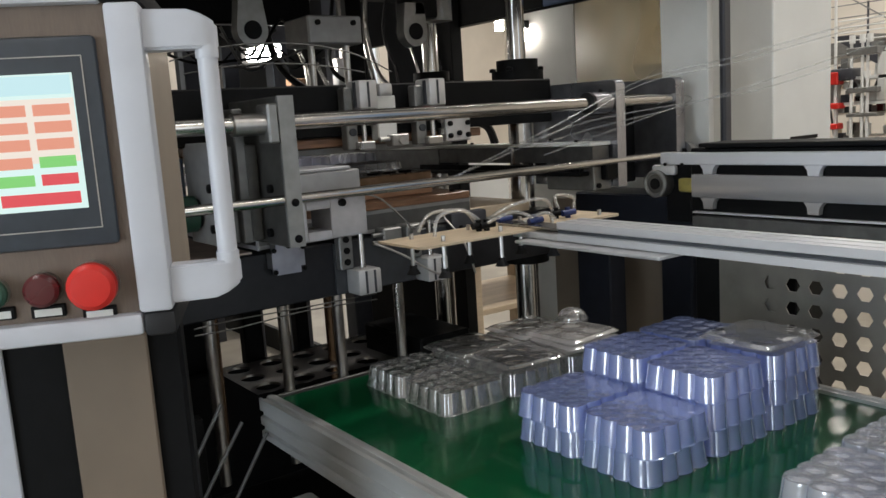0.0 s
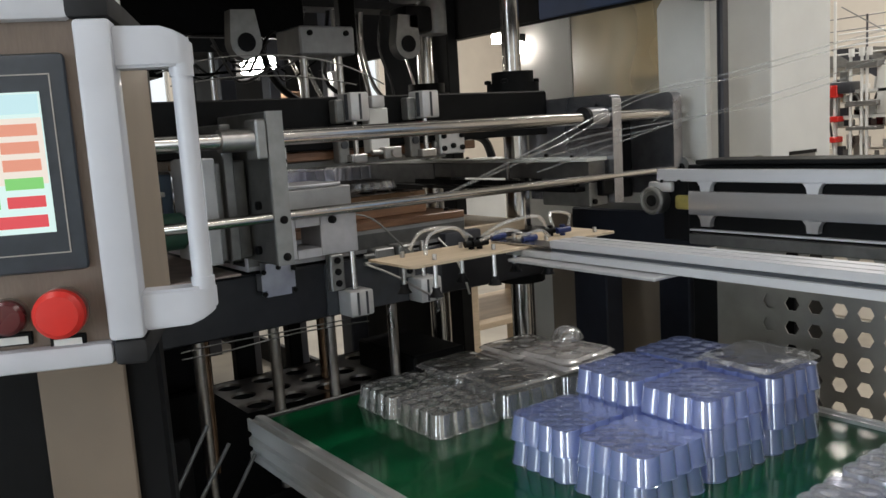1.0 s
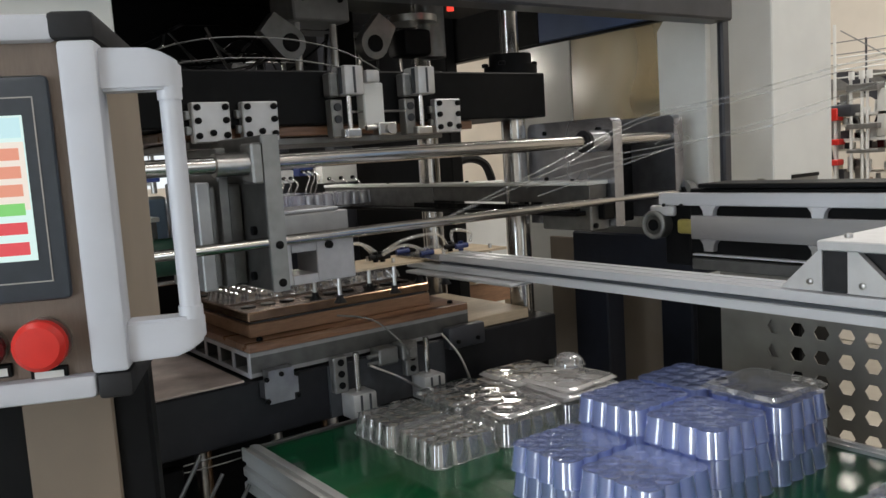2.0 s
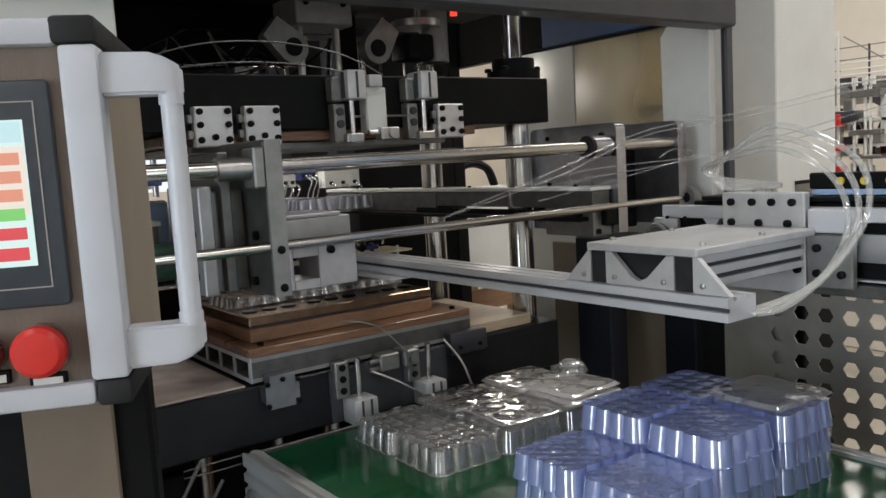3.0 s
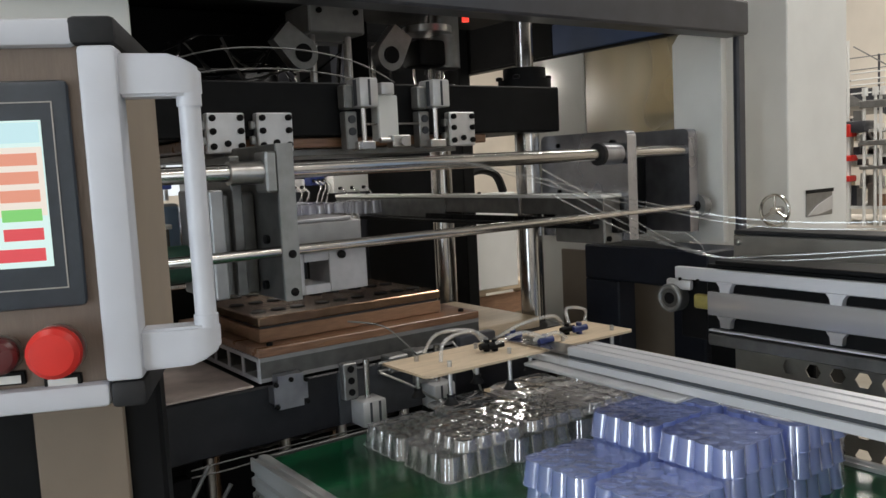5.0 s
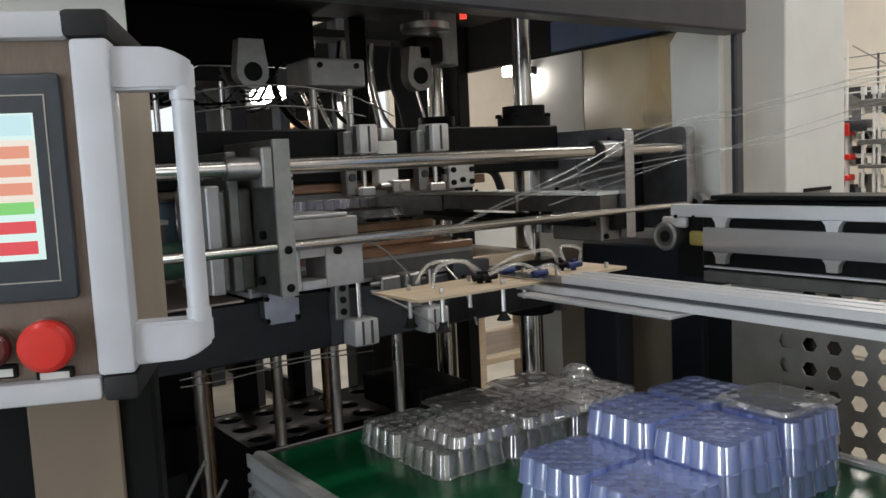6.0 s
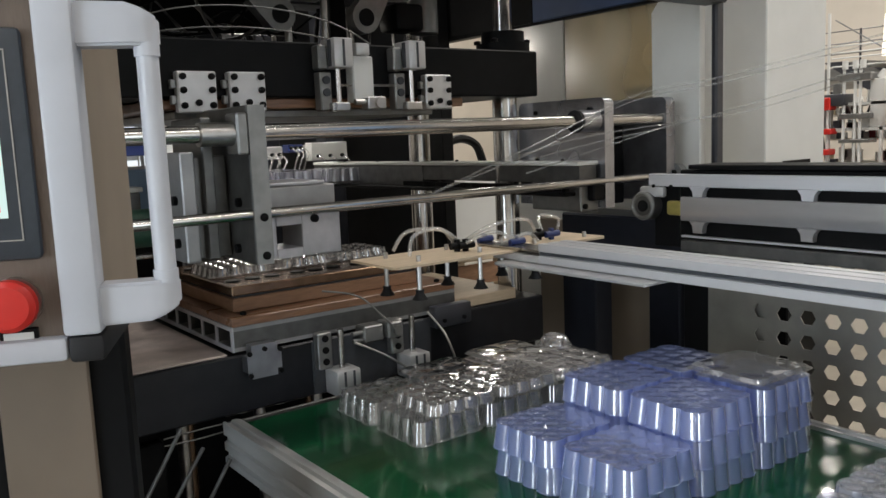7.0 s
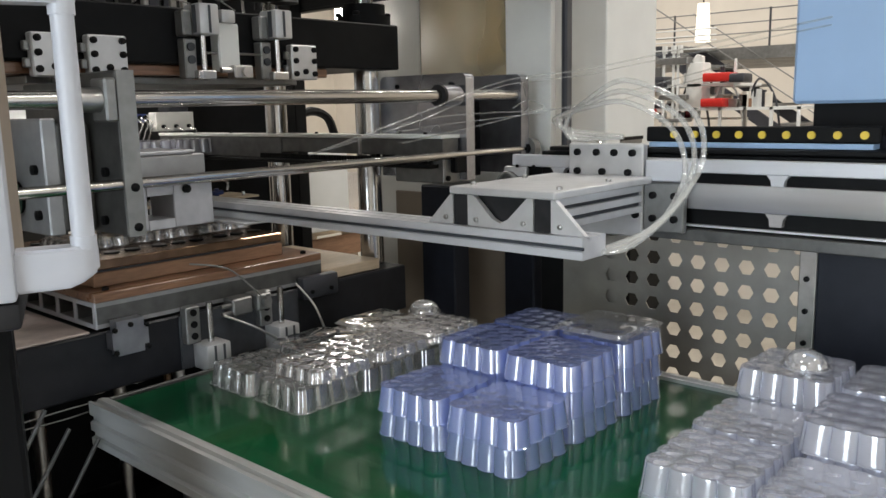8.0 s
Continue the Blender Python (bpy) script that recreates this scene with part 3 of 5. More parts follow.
part("cheek_plate", cheek(2.045, 2.085, 1.575, 1.90, 1.262, 1.572), PLATE, fixed, "plated steel plate")
part("spacer", bx(bm_new(), 1.812, 2.045, 1.74, 1.80, 1.25, 1.50, 0.004), BLACK, fixed)
part("foot_block", bx(bm_new(), 1.70, 1.775, 1.60, 1.80, 1.255, 1.345, 0.004), GREY, fixed)
part("foot_block", bx(bm_new(), 1.73, 1.775, 1.578, 1.62, 1.285, 1.335, 0.004), BLACK, fixed)
bolts(fixed, [(1.74, 1.60, 1.30), (1.715, 1.60, 1.27)], "-y", 0.008)
bolts(fixed, [(1.775, 1.63, 1.54), (1.775, 1.85, 1.54), (1.775, 1.85, 1.40)], "-x", 0.007)

brk = thing("rod_slide_bracket", "grey machined slide bracket on the guide rods", "bracket", (0, 0, 0))
part("cheek_plate", bx(bm_new(), 0.715, 0.752, 1.575, 1.86, 1.232, 1.560, 0.003), DARKST, brk)
part("edge_strip", bx(bm_new(), 0.715, 0.752, 1.570, 1.5745, 1.232, 1.560), GREY, brk)
part("cheek_plate", bx(bm_new(), 0.60, 0.63, 1.66, 1.86, 1.24, 1.47, 0.003), MIDGREY, brk)
part("cheek_plate", bx(bm_new(), 0.655, 0.68, 1.68, 1.86, 1.24, 1.54, 0.003), DARKST, brk)
part("clamp", bx(bm_new(), 0.69, 0.715, 1.57, 1.63, 1.46, 1.545, 0.004), GREY, brk)
part("cross_block", bx(bm_new(), 0.63, 0.715, 1.70, 1.85, 1.24, 1.46, 0.004), DARKST, brk)
bm = bm_new()
bx(bm, 0.752, 0.775, 1.60, 1.70, 1.235, 1.325, 0.002)
bx(bm, 0.835, 0.93, 1.60, 1.70, 1.235, 1.325, 0.002)
bx(bm, 0.775, 0.835, 1.60, 1.70, 1.305, 1.325, 0.001)
bx(bm, 0.775, 0.835, 1.60, 1.70, 1.235, 1.255, 0.001)
part("slide_block", bm, BLOCK, brk, "pale machined block with square opening")
part("top_block", bx(bm_new(), 0.755, 0.955, 1.66, 1.80, 1.335, 1.385, 0.003), MIDGREY, brk)
part("cover_plate", bx(bm_new(), 0.755, 0.93, 1.66, 1.82, 1.386, 1.394, 0.002), BLOCK, brk)
bolts(brk, [(0.715, 1.64, 1.36), (0.715, 1.72, 1.36), (0.715, 1.80, 1.36), (0.715, 1.66, 1.26), (0.715, 1.76, 1.26), (0.60, 1.70, 1.37), (0.60, 1.70, 1.28)], "-x", 0.010)
bolts(brk, [(0.865, 1.60, 1.315), (0.735, 1.575, 1.33), (0.735, 1.575, 1.25)], "-y", 0.009)

def chain_rail(x0, x1, y0, y1, lab):
    e = thing("chain_rail", lab, "chain rail", (0, 0, 0), 0, "chain rails")
    part("rail_top", bx(bm_new(), x0, x1, y0, y1, 1.385, 1.396, 0.002), WHITE, e, "pale top strip")
    part("rail_web", bx(bm_new(), x0 + 0.008, x1 - 0.008, y0, y1, 1.335, 1.385, 0.002), DARKST, e)
    part("rail_foot", bx(bm_new(), x0 - 0.03, x1, y0 + 0.02, y1, 1.30, 1.312, 0.002), BLACK, e)
    part("rail_skirt", bx(bm_new(), x0 + 0.004, x1 - 0.004, 2.35, y1, 1.313, 1.3845, 0.002), DARKST, e)
    bm = bm_new()
    for k in range(64):
        yy = y0 + 0.03 + k * 0.0127
        bx(bm, x0 - 0.020, x0 - 0.002, yy, yy + 0.008, 1.314, 1.330)
    tagged(part("chain", bm, BLACK, e, "black spiked transport chain"), kind="stuff")
    bolts(e, [((x0 + x1) / 2, y0 + 0.1 + 0.25 * k, 1.396) for k in range(6)], "z", 0.006)
    return e
chain_rail(1.69, 1.775, 1.60, 3.15, "grey chain rail with pale top strip and black chain")
chain_rail(0.50, 0.585, 1.87, 3.15, "grey chain rail with pale top strip and black chain")

# ---- upper platen, moves down to close ----
UP = thing("upper_press_platen", "black upper press platen with cylinders and clamp plates", "press platen", (0, 0, 0))
part("beam", bx(bm_new(), 0.20, 1.775, 1.84, 2.52, 1.591, 1.724, 0.004), BLACK, UP)
part("tool_board", bx(bm_new(), 0.62, 1.50, 1.86, 2.45, 1.565, 1.589, 0.003), WOOD, UP, "dark red-brown tool board")
part("tool_plate", bx(bm_new(), 0.68, 1.42, 1.90, 2.42, 1.545, 1.563, 0.002), GREY, UP)
for x0, x1 in ((0.662, 0.752), (0.782, 0.872), (1.337, 1.424)):
    p = part("clamp_plate", bx(bm_new(), x0, x1, 1.812, 1.838, 1.556, 1.648, 0.003), ALUW, UP, "pale bolted clamp plate")
    bolts(p, [(x, 1.812, z) for x in (x0 + 0.012, x1 - 0.012) for z in (1.572, 1.606, 1.636)] + [((x0 + x1) / 2, 1.812, 1.578)], "-y", 0.0075)
    bm = bm_new()
    for z in (1.585, 1.62):
        bx(bm, x0 - 0.012, x0 + 0.0, 1.822, 1.838, z - 0.01, z + 0.01, 0.002)
    part("side_lug", bm, GREY, UP)
for xc in (1.055, 1.275):
    b = part("cylinder_body", bx(bm_new(), xc - 0.018, xc + 0.036, 1.77, 1.838, 1.658, 1.730, 0.005, 2), ALUW, UP, "pale air cylinder body")
    bm = bm_new()
    for s in (-0.018, 0.036):
        bx(bm, xc + s - 0.0015, xc + s + 0.0015, 1.785, 1.80, 1.662, 1.726)
    bx(bm, xc + 0.006, xc + 0.012, 1.7685, 1.7705, 1.662, 1.726)
    part("groove", bm, GROOVE, b)
    part("cylinder_body_rear", bx(bm_new(), xc - 0.045, xc - 0.019, 1.80, 1.838, 1.655, 1.715, 0.004), GREY, UP)
    part("piston_rod", cy(bm_new(), (xc + 0.005, 1.80, 1.56), (xc + 0.005, 1.80, 1.66), 0.007, seg=14), CHROME, UP)
    g = part("guide_block", bx(bm_new(), xc - 0.042, xc - 0.010, 1.805, 1.838, 1.555, 1.65, 0.003), GREY, UP)
    bm = bm_new()
    for z in (1.60, 1.63):
        cy(bm, (xc - 0.026, 1.8, z), (xc - 0.026, 1.806, z), 0.010, seg=14)
    part("guide_hole", bm, GROOVE, g)
    part("rod_end", bx(bm_new(), xc - 0.02, xc + 0.03, 1.785, 1.825, 1.553, 1.575, 0.003), STEEL, UP)
part("air_manifold", bx(bm_new(), 1.105, 1.165, 1.80, 1.838, 1.575, 1.69, 0.003), WHITE, UP, "white valve block")
part("manifold_cap", bx(bm_new(), 1.115, 1.155, 1.795, 1.838, 1.69, 1.722, 0.005, 2), ALUW, UP)
bm = bm_new()
bx(bm, 1.13, 1.185, 1.775, 1.81, 1.556, 1.588, 0.003)
cy(bm, (1.16, 1.775, 1.572), (1.16, 1.765, 1.572), 0.012, seg=16)
cy(bm, (1.10, 1.79, 1.576), (1.13, 1.79, 1.576), 0.007, seg=10)
part("valve", bm, STEEL, UP, "small steel valve")
part("link_bar", cy(bm_new(), (1.06, 1.81, 1.618), (1.26, 1.81, 1.618), 0.003, seg=8), STEEL, UP)
for cxx in (1.735, 0.40):
    for cyy in (1.95, 2.42):
        part("bush_flange", cy(bm_new(), (cxx, cyy, 1.722), (cxx, cyy, 1.755), 0.082, seg=30), BLACK, UP)
        part("bush", cy(bm_new(), (cxx, cyy, 1.75), (cxx, cyy, 1.79), 0.066, seg=30), BLACK, UP)
bolts(UP, [(1.735 + dx, 1.95 + dy, 1.755) for dx in (-0.068, 0.062) for dy in (-0.04, 0.04)], "z", 0.011, BLACK)

# toggle links and crown gear above the platen
def link_plate(x, z, ang, label):
    e = thing("toggle_link", label, "link", (x, 2.08, z), 0, "toggle links")
    bm = bm_new()
    L, w = 0.085, 0.045
    pts = [(-L, -w * 0.75), (0.0, -w)] + [(0.0 + w * math.sin(a), -w * math.cos(a)) for a in (0.4, 0.8, 1.2, 1.57, 1.95, 2.35, 2.75)] + [(0.0, w), (-L, w * 0.75)]
    ca, sa = math.cos(ang), math.sin(ang)
    prism(bm, [(a * ca - b * sa, a * sa + b * ca) for a, b in pts], "y", -0.02, 0.02)
    part("plate", bm, GREY, e)
    part("pin", cy(bm_new(), (0, -0.024, 0), (0, 0.03, 0), 0.025, seg=20), BLACK, e, "dark pivot pin")
    return e
LINKS = [link_plate(1.045, 1.825, radians(-40), "grey steel toggle link with dark pivot"), link_plate(1.315, 1.83, radians(-125), "grey steel toggle link with dark pivot")]
drive = thing("crown_drive", "grey drive block with two guide pins below the crown", "drive block", (0, 0, 0))
part("block", bx(bm_new(), 1.055, 1.230, 2.05, 2.2, 1.886, 1.965, 0.005), MIDGREY, drive)
bolts(drive, [(1.085, 2.05, 1.945), (1.20, 2.05, 1.945)], "-y", 0.008)
for xx in (1.085, 1.200):
    part("pin", cy(bm_new(), (xx, 2.1, 1.73), (xx, 2.1, 1.9), 0.010, seg=14), STEEL, drive)
motor = thing("crown_motor", "dark motor with cylindrical housing below the crown", "motor", (0, 0, 0))
part("housing", cy(bm_new(), (1.56, 2.12, 1.80), (1.56, 2.12, 2.02), 0.045, seg=24), GREY, motor)
part("flange", cy(bm_new(), (1.48, 2.10, 1.90), (1.48, 2.10, 1.92), 0.075, seg=24), STEEL, motor)
part("gear_case", bx(bm_new(), 1.42, 1.52, 2.06, 2.16, 1.80, 1.88, 0.012, 2), BLACK, motor)
CABLES = []
random.seed(4)
for k in range(10):
    x0 = random.uniform(0.45, 1.45)
    x1 = x0 + random.uniform(0.15, 0.5)
    pts = [(x0, 2.27 + random.uniform(-0.04, 0.1), 1.78 + random.uniform(0, 0.12))]
    for s in (0.33, 0.66, 1.0):
        pts.append((x0 + (x1 - x0) * s, 2.27 + random.uniform(-0.04, 0.1), 1.80 + random.uniform(-0.03, 0.12)))
    grey = k % 3 == 0
    CABLES.append(solid("cable", sweep(bm_new(), pts, 0.003 + 0.0015 * (k % 2), 6, 6), DARKST if grey else BLACK, "thin grey air line draped over the press" if grey else "thin black cable draped over the press", "cable", group="press cables"))
for pts in ([(0.572, 1.8, 1.754), (0.667, 1.8, 1.78), (0.773, 1.8, 1.793), (0.901, 1.8, 1.792), (1.021, 1.8, 1.775), (1.1, 1.8, 1.749), (1.165, 1.81, 1.722)],
            [(0.60, 1.8, 1.726), (0.729, 1.8, 1.743), (0.868, 1.8, 1.746), (0.987, 1.8, 1.736), (1.081, 1.81, 1.722)]):
    CABLES.append(solid("cable", sweep(bm_new(), pts, 0.0018, 6, 6), DARKST, "thin grey air line draped over the press", "cable", group="press cables"))

# ---- lower platen, drawn in its open (low) place ----
LO = thing("lower_press_platen", "black lower press platen with wooden table and mould", "press platen", (0, 0, 0))
part("beam", bx(bm_new(), 0.15, 1.775, 1.84, 2.52, 0.835, 0.978, 0.004), BLUEBLK, LO)
part("side_table", bx(bm_new(), 0.20, 0.74, 1.845, 2.5, 0.979, 0.985, 0.002), DUSTY, LO, "dusty brown steel top")
TX0, TX1, TY0, TY1 = 0.76, 1.43, 1.845, 2.44
part("table_plate", bx(bm_new(), TX0, TX1, TY0, TY1, 0.986, 0.996), MIDGREY, LO, "aluminium table plate")
part("table_plate", bx(bm_new(), TX0, TX1, TY0, TY1, 1.036, 1.046), MIDGREY, LO, "aluminium table plate")
for k in range(7):
    yy = TY0 + (TY1 - TY0 - 0.012) * k / 6
    part("table_web", bx(bm_new(), TX0, TX1, yy, yy + 0.010, 0.996, 1.036), DARKST, LO)
# end frame of the table, paler than its plates and webs
bm = bm_new()
for z0, z1 in ((0.985, 0.996), (1.036, 1.0465)):
    bx(bm, TX0 - 0.004, TX0 - 0.0005, TY0, TY1, z0, z1)
for k in range(7):
    yy = TY0 + (TY1 - TY0 - 0.014) * k / 6
    bx(bm, TX0 - 0.004, TX0 - 0.0005, yy, yy + 0.014, 0.996, 1.036)
part("table_end", bm, HANDLE, LO, "pale end frame of the hollow table profile")
bm = bm_new()
bx(bm, TX0 - 0.004, TX1, TY0 - 0.003, TY1, 1.047, 1.068, 0.002)
part("board", bm, WOOD, LO, "worn red-brown fibre board")
mb = part("mould_base", bx(bm_new(), 0.79, 1.345, 1.91, 2.38, 1.069, 1.103, 0.002), MDF, LO, "tan board edge")
part("mould_gap", bx(bm_new(), 0.80, 1.335, 1.92, 2.37, 1.103, 1.109), GROOVE, LO)
part("mould_plate", bx(bm_new(), 0.79, 1.345, 1.91, 2.38, 1.109, 1.133, 0.003), COPPER, LO, "bronze mould top")
socket_me = mesh_of("mould_socket", cy(bm_new(), (0, 0, 0.0), (0, 0, 0.004), 0.021, 0.019, seg=14), BLACK)
for i in range(3):
    for j in range(3):
        for u in range(3):
            cxm = 0.79 + 0.0925 + 0.185 * i + (u - 1) * 0.055
            cym = 1.91 + 0.085 + 0.15 * j
            part("mould_socket", socket_me, None, LO).location = (cxm, cym, 1.1325)
part("pale_board", bx(bm_new(), 1.435, 1.68, 1.86, 2.3, 0.979, 1.012, 0.003), PLY, LO, "pale plywood packing")
part("front_clamp", prism(bm_new(), [(0.785, 0.922), (0.850, 0.922), (0.850, 0.938), (0.862, 0.938), (0.862, 0.978), (0.852, 0.978), (0.852, 1.004), (0.785, 1.004), (0.785, 0.978), (0.773, 0.978), (0.773, 0.938), (0.785, 0.938)], "y", 1.806, 1.838), PLATE, LO, "notched plated clamp plate")
part("front_clamp", bx(bm_new(), 1.33, 1.46, 1.805, 1.838, 0.95, 1.012, 0.006, 2), CHAR, LO, "dark clamp block")
bolts(LO, [(x, y, 1.068) for x in (0.80, 1.39) for y in (1.875, 2.40)], "z", 0.008)
bolts(LO, [(0.779, 1.806, 0.985), (0.858, 1.806, 0.985), (0.779, 1.806, 0.931), (0.858, 1.806, 0.931), (0.818, 1.806, 0.992), (1.36, 1.805, 0.97), (1.43, 1.805, 0.97)], "-y", 0.006, BLACK)
for xc in (1.025, 1.245):
    b = part("cylinder_body", bx(bm_new(), xc - 0.035, xc + 0.035, 1.765, 1.832, 0.838, 0.905, 0.006, 2), ALUW, LO, "pale air cylinder body")
    bm = bm_new()
    for s in (-0.012, 0.014):
        bx(bm, xc + s - 0.003, xc + s + 0.003, 1.7635, 1.766, 0.842, 0.901)
    part("groove", bm, GROOVE, b)
    part("piston_rod", cy(bm_new(), (xc, 1.80, 0.90), (xc, 1.80, 1.005), 0.008, seg=14), CHROME, LO)
    part("rod_plate", bx(bm_new(), xc - 0.06, xc - 0.02, 1.81, 1.838, 0.905, 1.0, 0.003), GREY, LO)
    bm = bm_new()
    for z in (0.925, 0.955, 0.985):
        cy(bm, (xc - 0.04, 1.806, z), (xc - 0.04, 1.811, z), 0.009, seg=12)
    part("rod_plate_hole", bm, BLACK, LO)
bm = bm_new()
bx(bm, 1.09, 1.15, 1.79, 1.838, 0.955, 1.0, 0.004)
bx(bm, 1.155, 1.20, 1.775, 1.835, 0.96, 1.003, 0.004)
cy(bm, (1.178, 1.775, 0.982), (1.178, 1.762, 0.982), 0.013, seg=16)
cy(bm, (1.06, 1.80, 0.985), (1.09, 1.80, 0.985), 0.006, seg=10)
cy(bm, (1.06, 1.80, 0.965), (1.09, 1.80, 0.965), 0.006, seg=10)
part("valve", bm, GREY, LO, "small steel valve")
# flat dark sheet drawn for the shaded recess behind the cylinders
part("recess_shade", bx(bm_new(), 0.96, 1.33, 1.832, 1.8385, 0.84, 0.975), GROOVE, LO)
part("hose", sweep(bm_new(), [(1.06, 1.79, 0.965), (1.12, 1.75, 0.93), (1.19, 1.73, 0.88), (1.24, 1.72, 0.855)], 0.0032, 8, 6), STEEL, LO, "steel braided hose")
part("hose", sweep(bm_new(), [(1.30, 1.80, 1.005), (1.325, 1.76, 0.95), (1.34, 1.74, 0.89), (1.35, 1.735, 0.845)], 0.0032, 8, 6), STEEL, LO, "steel braided hose")
part("hose", sweep(bm_new(), [(0.98, 1.80, 1.11), (1.06, 1.76, 1.09), (1.12, 1.74, 1.03), (1.16, 1.75, 0.99)], 0.0025, 6, 6), GREY, LO)
for dz in (0.0, 0.016):
    part("wire", sweep(bm_new(), [(0.56, 1.80, 0.832 - dz), (0.66, 1.795, 0.836 - dz * 1.3), (0.85, 1.80, 0.831 - dz * 0.6), (1.06, 1.80, 0.829 - dz)], 0.0018, 6, 6), DARKST, LO, "thin dull wire")
part("bright_bar", bx(bm_new(), 0.48, 0.80, 2.40, 2.44, 1.165, 1.178, 0.002), CHROME, LO, "polished steel bar")
for cxx in (1.735, 0.40):
    for cyy in (1.95, 2.42):
        part("bush", cy(bm_new(), (cxx, cyy, 0.80), (cxx, cyy, 0.836), 0.075, seg=30), BLACK, LO)
for xx in (0.70, 0.92, 1.10, 1.32):
    part("push_rod", cy(bm_new(), (xx, 2.1, 0.30), (xx, 2.1, 0.836), 0.016, seg=16), STEEL, LO, "steel push rod")
for xx in (0.8, 1.2):
    part("push_rod", cy(bm_new(), (xx, 2.35, 0.30), (xx, 2.35, 0.836), 0.016, seg=16), COPPER, LO, "brownish push rod")


# ---- pick-and-place gantry, drawn raised and with its arm in the press ----
GX = 1.58
gantry = thing("pick_gantry", "white and black linear gantry beam with belt pulley", "gantry", (0, 0, 0))
GY0, GY1 = -1.3, 1.295
part("beam_body", bx(bm_new(), GX + 0.02, GX + 0.12, GY0, GY1 - 0.105, 1.195, 1.382, 0.003), BLACK, gantry)
part("beam_nose", bx(bm_new(), GX + 0.021, GX + 0.11, GY1 - 0.104, GY1 - 0.03, 1.20, 1.345, 0.003), BLACK, gantry)
part("top_cover", bx(bm_new(), GX + 0.003, GX + 0.12, GY0, GY1 - 0.14, 1.384, 1.394, 0.002), BLACK, gantry)
bm = bm_new()
bx(bm, GX, GX + 0.018, GY0, GY1 - 0.03, 1.344, 1.373, 0.002)
for k in range(9):
    yy = 1.127 - 0.2595 * k
    prism(bm, [(yy + 0.022, 1.344), (yy + 0.014, 1.334), (yy + 0.012, 1.322), (yy - 0.012, 1.322), (yy - 0.014, 1.334), (yy - 0.022, 1.344)], "x", GX, GX + 0.016)
part("upper_strip", bm, ALU, gantry, "pale anodised strip with slots")
bm = bm_new()
bx(bm, GX, GX + 0.018, GY0, GY1 - 0.12, 1.266, 1.322, 0.004, 2)
for k in range(9):
    yy = 1.127 - 0.2595 * k
    prism(bm, [(yy + 0.022, 1.266), (yy + 0.014, 1.256), (yy + 0.012, 1.240), (yy - 0.012, 1.240), (yy - 0.014, 1.256), (yy - 0.022, 1.266)], "x", GX, GX + 0.016)
part("middle_strip", bm, STRIP, gantry, "pale anodised strip with slots")
part("lower_line", bx(bm_new(), GX + 0.006, GX + 0.02, GY0, GY1 - 0.12, 1.228, 1.232), ALU, gantry)
part("lower_cover", bx(bm_new(), GX + 0.003, GX + 0.06, GY0, GY1 - 0.12, 1.196, 1.222, 0.002), DARKST, gantry)
part("end_cheek", bx(bm_new(), GX - 0.002, GX + 0.014, GY1 - 0.075, GY1 - 0.004, 1.318, 1.343, 0.006, 2), ALUW, gantry)
pl = part("belt_pulley", cy(bm_new(), (GX - 0.010, GY1 - 0.022, 1.297), (GX + 0.02, GY1 - 0.022, 1.297), 0.034, seg=28), DARKST, gantry, "dull steel pulley")
part("pulley_rim", ring(bm_new(), (GX - 0.010, GY1 - 0.022, 1.297), (1, 0, 0), 0.029, 0.0055), GREY, pl)
part("pulley_hub", cy(bm_new(), (GX - 0.013, GY1 - 0.022, 1.297), (GX - 0.009, GY1 - 0.022, 1.297), 0.014, seg=20), BLACK, pl)
part("yellow_block", bx(bm_new(), GX + 0.002, GX + 0.02, GY1 - 0.122, GY1 - 0.080, 1.277, 1.311, 0.006, 2), OLIVE, gantry, "yellow buffer")
bolts(gantry, [(GX - 0.004, GY1 - 0.05, 1.345), (GX - 0.004, GY1 - 0.10, 1.345)], "-x", 0.004)

car = part("carriage", bx(bm_new(), GX - 0.034, GX - 0.012, 0.885, 1.075, 1.20, 1.405, 0.003), ALUW, gantry, "pale bolted carriage plate")
bolts(car, [(GX - 0.034, y, z) for y in (0.91, 0.955, 1.0, 1.05) for z in (1.385,)] + [(GX - 0.034, y, 1.342) for y in (0.92, 0.985, 1.05)] + [(GX - 0.034, y, z) for y in (0.90, 0.90) for z in (1.29, 1.25)], "-x", 0.008)
AX0, AX1 = 1.162, 1.242
part("cross_top", bx(bm_new(), AX0 + 0.008, GX - 0.035, 0.862, 1.118, 1.320, 1.335, 0.002), ALUW, car, "pale top plate")
for z0, z1 in ((1.302, 1.319), (1.279, 1.294), (1.257, 1.270)):
    part("cross_profile", bx(bm_new(), AX1 - 0.03, GX - 0.035, 0.885, 1.095, z0, z1, 0.001), ALU, car, "slotted aluminium cross profile")
part("cross_core", bx(bm_new(), AX1 - 0.028, GX - 0.035, 0.893, 1.087, 1.258, 1.318), GROOVE, car)
ZB, ZT = 1.2575, 1.3195
for pts in ([(1.112, ZB), (1.18, ZB), (1.118, ZT), (1.112, ZT)],
            [(0.913, ZB), (1.073, ZB), (1.073, ZT), (1.058, ZT), (1.012, ZB + 0.018), (0.993, ZB + 0.010), (0.974, ZB + 0.018), (0.928, ZT), (0.913, ZT)],
            [(0.80, ZB), (0.873, ZB), (0.873, ZT), (0.864, ZT)]):
    part("gusset", prism(bm_new(), pts, "x", AX0 + 0.012, AX0 + 0.024), ALUW, car, "pale triangular gusset")
